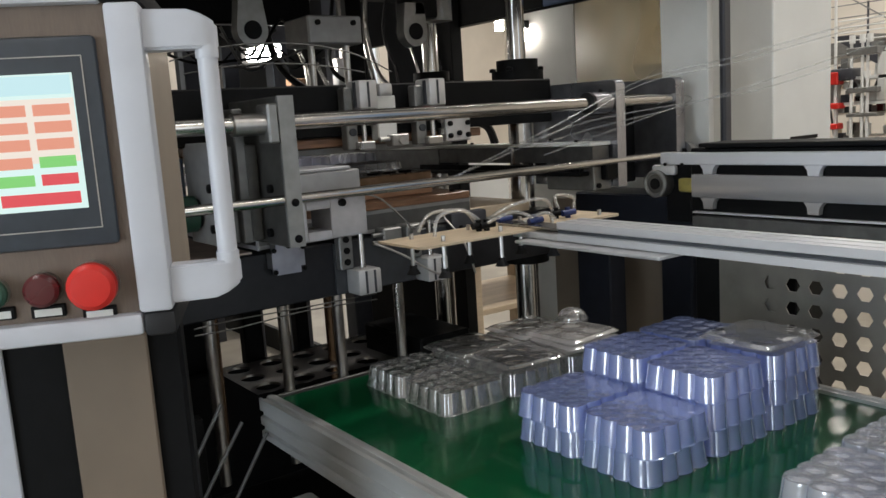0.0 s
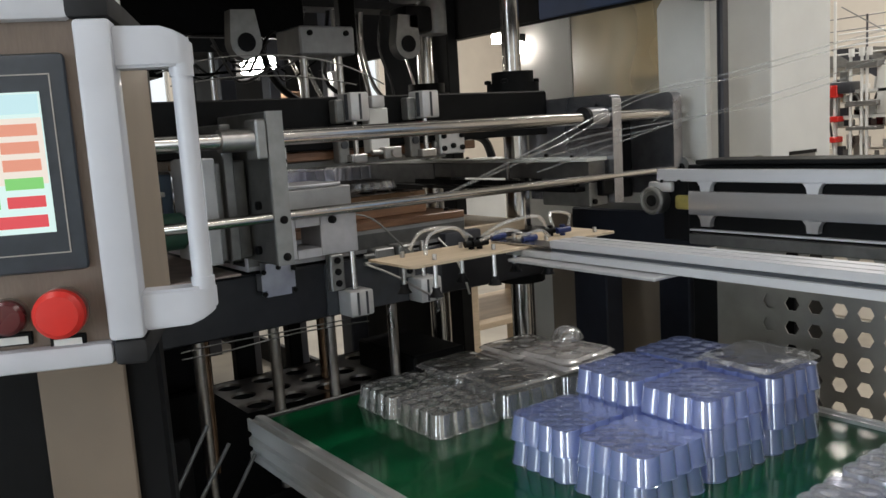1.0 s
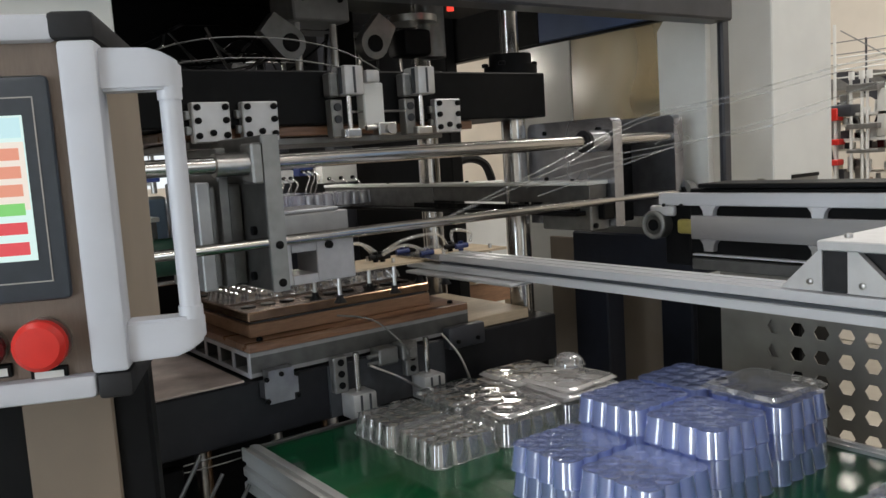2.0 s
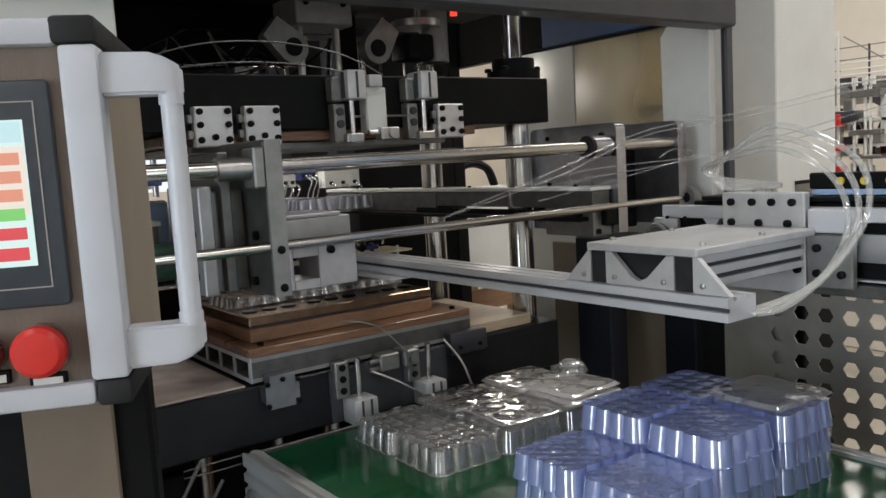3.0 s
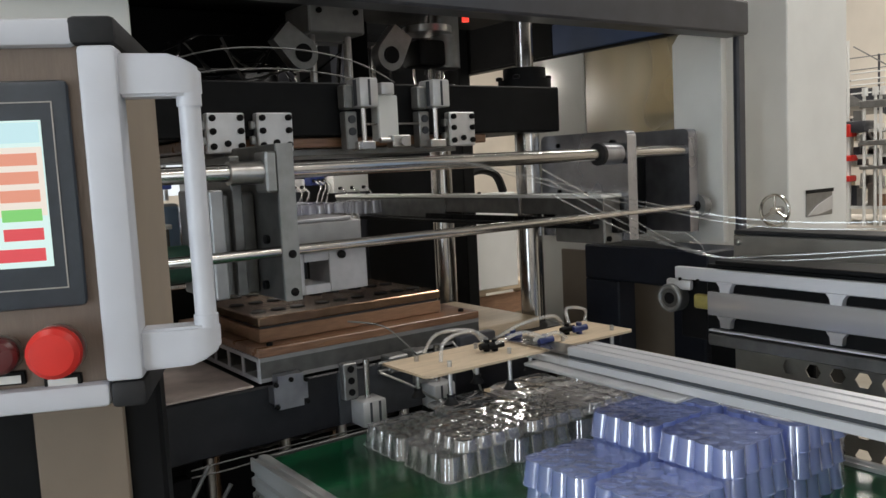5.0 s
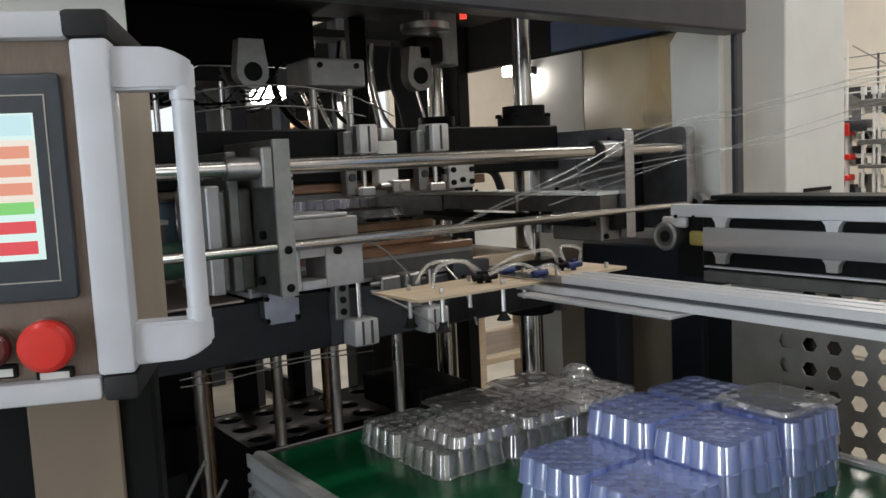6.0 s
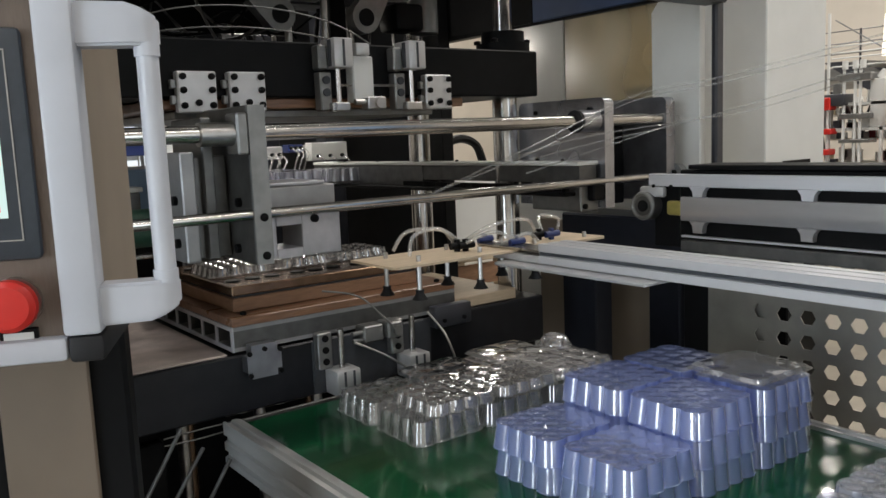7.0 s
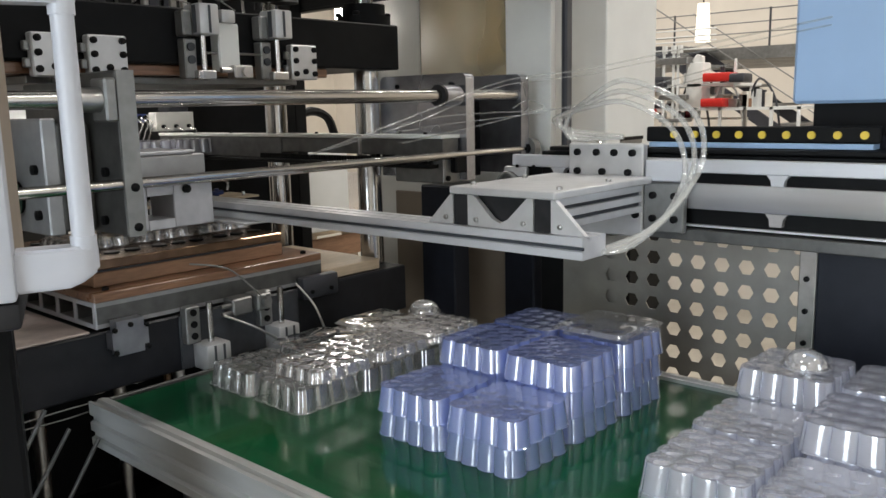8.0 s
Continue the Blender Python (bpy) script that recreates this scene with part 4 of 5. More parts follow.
bolts(car, [(AX0 + 0.012, y, ZB + 0.014) for y in (1.13, 0.935, 1.05, 0.852)], "-x", 0.005, STEEL)
for y0, y1 in ((1.0745, 1.1105), (0.8745, 0.9115)):
    part("end_cap", bx(bm_new(), AX0 + 0.014, AX0 + 0.03, y0, y1, 1.258, 1.319), RUBBER, car, "black profile end cap")
# added black plate: stands for the dark shade inside the gusset opening
part("shadow_plate", bx(bm_new(), AX0 + 0.0305, AX0 + 0.036, 0.912, 1.074, 1.258, 1.319), RUBBER, car, "black plate standing for the shade between the gussets")
part("side_plate", bx(bm_new(), GX - 0.032, GX - 0.012, 0.79, 0.884, 1.215, 1.322, 0.003), GREY, car)
bolts(car, [(GX - 0.032, y, z) for y in (0.81, 0.86) for z in (1.245, 1.295)], "-x", 0.008)
bolts(car, [(x, y, 1.335) for x in (1.22, 1.40) for y in (0.885, 1.095)], "z", 0.006, STEEL)
TIP, BACK = 2.075, 0.797
bm = bm_new()
prism(bm, [(AX0, 1.2160), (AX1, 1.2160), (AX1, 1.2560), (AX1 - 0.018, 1.2560), (AX1 - 0.020, 1.2510), (AX1 - 0.026, 1.2510), (AX1 - 0.028, 1.2560), (AX0 + 0.028, 1.2560), (AX0 + 0.026, 1.2510), (AX0 + 0.020, 1.2510), (AX0 + 0.018, 1.2560), (AX0, 1.2560),
           (AX0, 1.2410), (AX0 + 0.006, 1.2390), (AX0 + 0.006, 1.2330), (AX0, 1.2310)], "y", BACK, TIP)
arm = part("arm_profile", bm, ALU, car, "long grooved aluminium arm")
part("arm_groove", bx(bm_new(), AX0 + 0.003, AX0 + 0.0062, BACK, TIP, 1.2332, 1.2388), GROOVE, car)
part("mount_plate", bx(bm_new(), AX0 - 0.035, AX1 + 0.01, TIP - 0.30, TIP + 0.10, 1.207, 1.214, 0.002), ALUW, car, "pale flat mounting plate")
PY0, PY1, PX0, PX1, PZ = 2.16, 2.325, 0.868, 1.462, 1.235
bm = bm_new()
prism(bm, [(PX0 + 0.012, PY0), (PX1 - 0.01, PY0), (PX1, PY0 + 0.01), (PX1, PY1), (PX0, PY1), (PX0, PY0 + 0.012)], "z", PZ - 0.005, PZ)
part("suction_board", bm, PLY, car, "pale plywood suction board")
part("board_post", bx(bm_new(), AX0, AX1, TIP - 0.01, PY0 + 0.06, 1.2145, PZ - 0.0055, 0.002), ALUW, car)
part("board_bridge", bx(bm_new(), AX0 + 0.01, AX1 - 0.01, TIP + 0.002, PY1 - 0.04, PZ + 0.001, PZ + 0.006, 0.001), STEEL, car)
CUPS = [(PX0 + 0.06 + 0.158 * k + dx, PY0 + 0.035 + 0.09 * j) for k in range(4) for j, dx in ((0, 0.02), (1, 0.0))]
bm = bm_new()
cy(bm, (0, 0, 0.012), (0, 0, -0.058), 0.005, seg=10)
stem_me = mesh_of("suction_stem", bm, STEEL)
bm = bm_new()
cy(bm, (0, 0, -0.058), (0, 0, -0.064), 0.009, 0.008, seg=16)
cy(bm, (0, 0, -0.064), (0, 0, -0.070), 0.008, 0.011, seg=16)
cy(bm, (0, 0, -0.070), (0, 0, -0.077), 0.011, 0.016, seg=16)
cup_me = mesh_of("suction_cup", bm, RUBBER)
for x, y in CUPS:
    for me, nm in ((stem_me, "suction_stem"), (cup_me, "suction_cup")):
        o = new(nm, me)
        o.parent = car
        o.location = (x, y, PZ)
for pts in ([(0.93, 2.20, PZ + 0.012), (0.95, 2.21, PZ + 0.05), (1.03, 2.23, PZ + 0.055), (1.08, 2.25, PZ + 0.02)], [(0.95, 2.29, PZ + 0.012), (0.98, 2.28, PZ + 0.05), (1.05, 2.26, PZ + 0.05), (1.09, 2.25, PZ + 0.025)],
            [(1.11, 2.25, PZ + 0.02), (1.16, 2.22, PZ + 0.05), (1.26, 2.22, PZ + 0.055), (1.31, 2.24, PZ + 0.02)], [(1.33, 2.24, PZ + 0.02), (1.36, 2.28, PZ + 0.05), (1.42, 2.28, PZ + 0.04), (1.42, 2.28, PZ + 0.012)],
            [(1.09, 2.22, PZ + 0.02), (1.14, 2.19, PZ + 0.04), (1.20, 2.19, PZ + 0.02)], [(1.18, 2.20, PZ + 0.015), (1.22, 2.17, PZ + 0.03), (1.26, 2.18, PZ + 0.01)]):
    part("air_hose", sweep(bm_new(), pts, 0.0042, 8, 6), HOSE, car, "clear air hose")
for x, y, m in ((1.085, 2.245, BLACK), (1.10, 2.235, BLACK), (1.205, 2.19, BLUE), (1.19, 2.28, BLUE), (1.32, 2.24, BLACK), (1.345, 2.225, BLUE)):
    bm = bm_new()
    cy(bm, (x - 0.018, y, PZ + 0.012), (x + 0.018, y - 0.006, PZ + 0.014), 0.0075, seg=12)
    cy(bm, (x, y, PZ), (x, y, PZ + 0.026), 0.007, seg=12)
    part("air_fitting", bm, m, car, "blue push-in fitting" if m is BLUE else "black push-in fitting")
# hose loops behind the carriage and the cable strip that trails it
for k in range(3):
    o = 0.018 * k
    pts = [(1.20, 0.84, 1.225), (1.26, 0.80 - o, 1.228), (1.33, 0.735 - o, 1.27 + o), (1.38, 0.71 - o, 1.36 + o), (1.40, 0.75 - o, 1.445 + o), (1.42, 0.86, 1.495 + o * 1.2), (1.45, 0.97, 1.485 + o * 0.4), (1.50, 1.085 - o, 1.46), (1.52, 1.05, 1.435 - o * 0.5), (1.54, 0.93, 1.42)]
    part("air_hose", sweep(bm_new(), pts, 0.0055, 8, 8), HOSE, car, "clear air hose loop")
strip = part("cable_strip", bx(bm_new(), GX + 0.035, GX + 0.055, 0.435, 0.915, 1.407, 1.440, 0.003), BLACK, car, "black cable strip with yellow caps")
part("strip_base", bx(bm_new(), GX + 0.03, GX + 0.075, 0.445, 0.905, 1.3955, 1.4065, 0.001), SKY, car, "light blue bar")
for k in range(9):
    bm = bm_new()
    cy(bm, (GX + 0.035, 0.8474 - 0.0482 * k, 1.423), (GX + 0.030, 0.8474 - 0.0482 * k, 1.423), 0.0078, seg=12)
    part("yellow_cap", bm, YELLOW, car, "yellow round cap")
bm = bm_new()
bx(bm, GX - 0.034, GX - 0.012, 0.78, 0.88, 1.325, 1.372, 0.003)
part("sensor_rail", bm, ALU, car)

# hose bundle strung over the belt, drops with the gantry
bundle = thing("air_hose_bundle", "bundle of thin clear air hoses strung above the conveyor", "hose", (1.46, 1.2, 1.5))
O = Vector((1.46, 1.2, 1.5))
for k, pts in enumerate(([(0.97, 1.30, 1.37), (1.20, 1.25, 1.455), (1.45, 1.2, 1.55), (1.55, 1.05, 1.58), (1.62, 0.85, 1.62), (1.66, 0.55, 1.67)],
                         [(0.98, 1.30, 1.372), (1.22, 1.24, 1.45), (1.45, 1.2, 1.54), (1.56, 1.05, 1.57), (1.63, 0.85, 1.61), (1.66, 0.55, 1.655)],
                         [(1.10, 1.22, 1.43), (1.30, 1.22, 1.465), (1.54, 1.16, 1.49), (1.60, 1.0, 1.51), (1.64, 0.8, 1.56)],
                         [(1.12, 1.22, 1.42), (1.32, 1.22, 1.45), (1.55, 1.15, 1.487), (1.61, 0.98, 1.53), (1.66, 0.75, 1.59)],
                         [(1.15, 1.22, 1.40), (1.40, 1.21, 1.45), (1.55, 1.15, 1.495), (1.50, 1.16, 1.51), (1.46, 1.17, 1.49)])):
    part("air_hose", sweep(bm_new(), [Vector(p) - O for p in pts], 0.0018 if k else 0.0022, 6, 7), FAINT, bundle)
# lift column of the gantry
lift = thing("lift_column", "black lift column with light blue upper cover", "column", (1.74, 0.44, 0))
part("column", bx(bm_new(), -0.03, 0.12, -0.16, 0.155, 0.0, 1.40, 0.005), NAVY, lift)
part("edge_rail", bx(bm_new(), -0.045, -0.032, 0.12, 0.155, 0.2, 1.19, 0.002), STEEL, lift, "bolted steel edge rail")
bolts(lift, [(-0.045, 0.138, 0.75 + 0.07 * k) for k in range(7)], "-x", 0.006)
part("cover", bx(bm_new(), -0.05, 0.14, -0.35, 0.185, 1.465, 2.2, 0.006), SKY, lift, "light blue sheet cover")
part("cover_neck", bx(bm_new(), -0.02, 0.12, -0.2, 0.15, 1.40, 1.466), BLACK, lift)

# ---- perforated guard behind the conveyor ----
guard = thing("perforated_guard", "stainless guard sheet with rows of hexagonal holes", "guard", (1.83, 0, 0))
def perforated(y0, y1, z0, z1, ny, nz, r):
    bm = bm_new()
    dy, dz = (y1 - y0) / ny, (z1 - z0) / nz
    for i in range(ny):
        for j in range(nz):
            cyy, czz = y0 + (i + 0.5) * dy, z0 + (j + 0.5) * dz
            outer = [(dy / 2 * a, dz / 2 * b) for a, b in ((1, 0), (1, 1), (0, 1), (-1, 1), (-1, 0), (-1, -1), (0, -1), (1, -1))]
            inner = [(r * math.cos(math.pi / 3 * k), r * math.sin(math.pi / 3 * k)) for k in range(6)]
            vo = [bm.verts.new((0, cyy + a, czz + b)) for a, b in outer]
            vi = [bm.verts.new((0, cyy + a, czz + b)) for a, b in inner]
            vb = [bm.verts.new((0.003, cyy + a, czz + b)) for a, b in inner]
            o = [0, 1, 3, 4, 5, 7]
            for k in range(6):
                n = (k + 1) % 6
                ids = [o[k]]
                while ids[-1] != o[n]:
                    ids.append((ids[-1] + 1) % 8)
                bm.faces.new([vo[q] for q in ids] + [vi[n], vi[k]])
                bm.faces.new((vi[k], vi[n], vb[n], vb[k]))
    bmesh.ops.remove_doubles(bm, verts=bm.verts[:], dist=0.0002)
    return bm
part("perforated_sheet", perforated(-0.6625, 1.1525, 0.572, 1.172, 30, 10, 0.0195), PERF, guard)
part("blank_strip", bx(bm_new(), 0.0, 0.003, 1.1525, 1.275, 0.572, 1.172), PERF, guard)
part("top_hem", bx(bm_new(), 0.0, 0.003, -0.6625, 1.275, 1.172, 1.19), PERF, guard)
part("backing_strip", bx(bm_new(), 0.014, 0.017, 1.094, 1.16, 0.572, 1.172), PERF, guard)
part("top_box", bx(bm_new(), -0.004, 0.10, -0.72, 1.275, 1.19, 1.285, 0.003), PERF, guard, "folded sheet box top")
part("black_seal", bx(bm_new(), -0.008, 0.09, -0.72, 1.27, 1.286, 1.297, 0.002), RUBBER, guard, "black edge seal")
part("lower_kick_sheet", bx(bm_new(), 0.0, 0.003, -0.6625, 1.275, 0.1, 0.572), PERF, guard)
part("guard_post", bx(bm_new(), 0.01, 0.05, 1.235, 1.275, 0.0, 1.19, 0.003), CHAR, guard)
part("end_post", bx(bm_new(), 0.01, 0.06, 1.2765, 1.36, 0.0, 1.10, 0.003), BLACK, guard)
bolts(guard, [(-0.004, 1.26, 1.265)], "-x", 0.008, STEEL)

# ---- plastic containers ----
def flute_outline(w, d, bumps, amp, n=12):
    """A rectangle whose sides swell in half-round flutes."""
    pts = []
    for sx, sy, ex, ey, nx, ny in ((-w, -d, w, -d, 0, -1), (w, -d, w, d, 1, 0), (w, d, -w, d, 0, 1), (-w, d, -w, -d, -1, 0)):
        for b in range(bumps):
            for k in range(n):
                a = math.pi * k / n
                t = (b + 0.5 - 0.5 * math.cos(a)) / bumps
                s = amp * math.sin(a)
                pts.append((sx + (ex - sx) * t + nx * s, sy + (ey - sy) * t + ny * s))
    return pts
def container_mesh(name, w, d, hgt, material, layers=2, dome=0.012, bumps=4, draft=0.03, ripple=0.0, amp=0.015, lip=0.0):
    """Side wall and top skin of a moulded container: fluted, nearly upright sides, a lip at the foot, a cup in each cell."""
    bm = bm_new()
    n1 = 12
    out = flute_outline(w - amp - 0.002, d - amp - 0.002, bumps, amp, n1)
    n = len(out)
    rows = []
    if lip:
        for s, z in ((1 + lip, 0.0), (1 + lip, 0.0015)):
            rows.append([bm.verts.new((x * s, y * s, z)) for x, y in out])
    steps = layers * 2
    for k in range(steps + 1):
        s = 1.0 - draft * k / steps + (ripple if k % 2 else 0.0)
        rows.append([bm.verts.new((x * s, y * s, (0.002 if lip else 0.0) + (hgt - 0.002) * k / steps)) for x, y in out])
    for a, b in zip(rows, rows[1:]):
        for j in range(n):
            bm.faces.new((a[j], a[(j + 1) % n], b[(j + 1) % n], b[j]))
    wall_me = mesh_of(name + "_wall", bm, material, True, False)
    # top skin: a rounded cup per cell with valleys between, its edge sewn to the wall
    bm = bm_new()
    e = 1.0 - draft
    z0 = hgt if lip else hgt - 0.002
    top = [bm.verts.new((x * e, y * e, z0)) for x, y in out]
    g = bumps * n1
    def crown(x, y):
        u, v = (x + 1) / 2 * bumps % 1.0 - 0.5, (y + 1) / 2 * bumps % 1.0 - 0.5
        q = math.hypot(u, v) / 0.47
        return z0 + (dome * (1 - q ** 2) ** 0.8 if q < 1 else 0.0)
    grid = [[bm.verts.new((w * 0.86 * (2 * i / g - 1), d * 0.86 * (2 * j / g - 1), crown(2 * i / g - 1 + 1e-6, 2 * j / g - 1 + 1e-6))) for j in range(g + 1)] for i in range(g + 1)]
    for i in range(g):
        for j in range(g):
            bm.faces.new((grid[i][j], grid[i + 1][j], grid[i + 1][j + 1], grid[i][j + 1]))
    edge = [grid[i][0] for i in range(g)] + [grid[g][j] for j in range(g)] + [grid[g - i][g] for i in range(g)] + [grid[0][g - j] for j in range(g)]
    for j in range(n):
        bm.faces.new((top[j], top[(j + 1) % n], edge[(j + 1) % n], edge[j]))
    return wall_me, mesh_of(name + "_top", bm, material, True, False)
def dome_mesh(name, r, hgt, material):
    """A shallow round dome with a flat rim and a small knob ring on top."""
    bm = bm_new()
    prof = [(r * 1.12, 0.0), (r * 1.12, 0.003), (r, 0.004)] + [(r * math.cos(math.pi * k / 14), 0.004 + hgt * math.sin(math.pi * k / 14)) for k in range(1, 7)]
    rows = [[bm.verts.new((q * math.cos(2 * math.pi * j / 28), q * math.sin(2 * math.pi * j / 28), z)) for j in range(28)] for q, z in prof]
    for a, b in zip(rows, rows[1:]):
        for j in range(28):
            bm.faces.new((a[j], a[(j + 1) % 28], b[(j + 1) % 28], b[j]))
    bm.faces.new(rows[-1])
    return mesh_of(name, bm, material, True, False)
U, UY, TIER = 0.0925, 0.0885, 0.049
blue_me = container_mesh("blue_container", U, UY, TIER, TINT, 2, 0.001, 4, 0.065, 0.0, 0.010, 0.012)
clear_me = container_mesh("clear_container", U, UY, TIER, CLEAR, 3, 0.004, 4, 0.09, 0.003, 0.009, 0.04)
layer_me = container_mesh("layered_container", U, UY, TIER, CLEAR, 7, 0.004, 3, 0.08, 0.008, 0.010, 0.02)
hazy_me = container_mesh("hazy_container", U, UY, TIER, CLOUDY, 7, 0.002, 4, 0.065, 0.006, 0.009, 0.012)
lid_me = container_mesh("flat_lid", U, UY, 0.008, MILKY, 1, 0.003, 2, 0.08, 0.0, 0.006, 0.03)
thin_me = container_mesh("thin_lid", U, UY, 0.008, CLEAR, 1, 0.003, 2, 0.08, 0.0, 0.006, 0.03)
slim_me = container_mesh("slim_container", 0.030, 0.10, TIER, CLEAR, 2, 0.004, 3, 0.03, 0.0, 0.006)
cap_me = dome_mesh("dome_lid", 0.038, 0.028, CLEAR)
def stack(cx, cyy, n, me, label, group, pitch=TIER + 0.0008, wob=0.004, base=0.0, turn=1.5, name="plastic_container"):
    for k in range(n):
        o = new(name)
        o.empty_display_size = 0.03
        part("side_wall", me[0], None, o)
        part("top_skin", me[1], None, o)
        o.matrix_basis = pose(cx + random.uniform(-wob, wob), cyy + random.uniform(-wob, wob), BZ - 0.0075 + base + pitch * k, 0, 0, random.uniform(-turn, turn))
        tagged(o, label, "container", group)
random.seed(9)
BL = "blue-tinted clear plastic container with fluted sides, stacked on green belt"
CLB = "clear plastic container with fluted sides, stacked on green belt"
CLR = "clear plastic container with finely layered sides, stacked on green belt"
LID = "flat clear plastic cover sheet lying on the containers"
for cx, n in ((1.062, 2), (1.248, 3), (1.434, 3)):
    for cyy in (0.898, 1.076):
        stack(cx, cyy, n, blue_me, BL, "blue container stacks")
stack(1.562, 0.95, 2, slim_me, "narrow clear plastic container beside the blue stacks", "clear container stacks")
# the low clear row that waits for the next sheet
for cx in (1.026, 1.212):
    for cyy in (1.42, 1.60):
        stack(cx, cyy, 1, clear_me, CLB, "clear container stacks")
for cyy in (1.42, 1.60):
    stack(1.405, cyy, 1, layer_me, CLR, "clear container stacks")
stack(1.405, 1.42, 3, lid_me, LID, "flat covers", 0.0135, 0.012, TIER + 0.006, 6, "flat_cover")
stack(1.40, 1.58, 2, lid_me, LID, "flat covers", 0.0135, 0.012, TIER + 0.006, 6, "flat_cover")
stack(1.22, 1.43, 1, thin_me, LID, "flat covers", 0.0135, 0.01, TIER + 0.008, 5, "flat_cover")
stack(1.20, 1.60, 1, thin_me, LID, "flat covers", 0.0135, 0.01, TIER + 0.008, 5, "flat_cover")
stack(1.434, 0.90, 1, thin_me, LID, "flat covers", 0.0135, 0.006, 3 * (TIER + 0.0008) + 0.012, 4, "flat_cover")
# the tall clear stacks
for cx, near, back in ((1.066, 2, 2), (1.252, 3, 2), (1.438, 3, 3)):
    for cyy, n in ((0.507, back), (0.328, near)):
        stack(cx, cyy, n, hazy_me, CLR, "clear container stacks")
for cx, cyy, z in ((1.40, 0.48, 2.75), (1.43, 1.44, 1.75)):
    o = new("dome_lid", cap_me)
    o.location = (cx, cyy, BZ - 0.0075 + z * (TIER + 0.0008) + 0.024)
    tagged(o, "clear plastic dome lid lying on the stacked containers", "lid", "dome lids")
# the freshly formed sheet: three joined trays, one on the mould now, one still on the chains
def formed_sheet(at, lab):
    e = thing("formed_sheet", lab, "plastic sheet", at, 0, "formed sheets")
    me = container_mesh("tray", U, UY, 0.024, CLEAR, 2, 0.004, 4, 0.06, 0.004, 0.010, 0.02)
    for k in (-1, 0, 1):
        o = part("tray", me[0], None, e)
        o.location = (0.19 * k, 0, -0.03)
        part("tray_top", me[1], None, o)
    return e
sheet_a = formed_sheet((1.075, 2.145, 1.166), "clear formed plastic sheet of three trays lifted from the mould")
sheet_b = formed_sheet((1.075, 3.2, 1.36), "clear formed plastic sheet of three trays on the chains")

# ---- stations behind the press ----
web = bm_new()
bx(web, 0.60, 1.68, 2.75, 6.5, 1.318, 1.320)
solid("plastic_web", web, CLEAR, "clear glossy plastic web running through the machine", "plastic film")
def station(y, k):
    e = thing("machine_station", "charcoal machine station frame with pale covers", "machine", (0, y, 0), 0, "machine stations")
    for xx in (0.25, 1.95):
        for yy in (0.0, 0.7):
            part("post", bx(bm_new(), xx, xx + 0.1, yy, yy + 0.1, 0.0, 2.4, 0.005), CHAR, e)
    for y0 in (0.0, 0.7):
        part("top_beam", bx(bm_new(), 0.351, 1.949, y0, y0 + 0.1, 2.2, 2.4, 0.005), BLACK, e)
    for x0, x1, z1 in ((0.35, 0.72, 1.22),):
        part("bed", bx(bm_new(), x0, x1, 0.05, 0.75, 0.0, z1, 0.005), BLACK, e)
    for x in (0.86, 1.02, 1.15):
        part("guide_pin", cy(bm_new(), (x, 0.1, 0.45), (x, 0.1, 1.26), 0.02, seg=12), COPPER, e)
    part("cross_bar", bx(bm_new(), 0.721, 1.279, 0.06, 0.12, 0.98, 1.06), BLACK, e)
    part("cover", bx(bm_new(), 0.4, 0.7, 0.02, 0.04, 1.21, 1.29, 0.003), WHITE, e, "pale cover")
    part("head_block", bx(bm_new(), 0.4, 1.72, 0.35, 0.7, 1.94, 2.2, 0.005), BLACK, e)
    part("head_hanger", bx(bm_new(), 0.9, 1.1, 0.7, 0.78, 1.9, 2.25), BLACK, e)
    part("blue_box", bx(bm_new(), 0.95, 1.12, 0.05, 0.2, 1.455, 1.50, 0.004), BLUE, e, "blue box")
    part("valve_box", bx(bm_new(), 1.2, 1.5, 0.05, 0.2, 1.42, 1.51, 0.004), WHITE, e, "white valve box")
    for q in range(4):
        part("cylinder", cy(bm_new(), (0.55 + 0.32 * q, 0.38, 1.40), (0.55 + 0.32 * q, 0.38, 1.94), 0.014, seg=14), STEEL, e)
    return e
station(3.5, 0)
side = thing("machine_side_cover", "black side cover along the rear machine stations", "machine cover", (2.2, 0, 0))
for y0, y1, z0, z1 in ((2.96, 6.5, 0.0, 0.15), (2.96, 3.8, 0.15, 0.8), (5.6, 6.5, 0.15, 0.8), (2.96, 6.5, 0.8, 1.64), (2.96, 3.42, 1.64, 1.87), (3.62, 3.85, 1.64, 1.87), (4.1, 6.5, 1.64, 1.87), (2.96, 6.5, 1.87, 2.3)):
    part("cover_sheet", bx(bm_new(), 0.0, 0.03, y0, y1, z0, z1), BLACK, side)
part("pillar", bx(bm_new(), -0.06, 0.0, 2.82, 2.98, 0.0, 2.3, 0.004), BLACK, side)
station(4.9, 1)
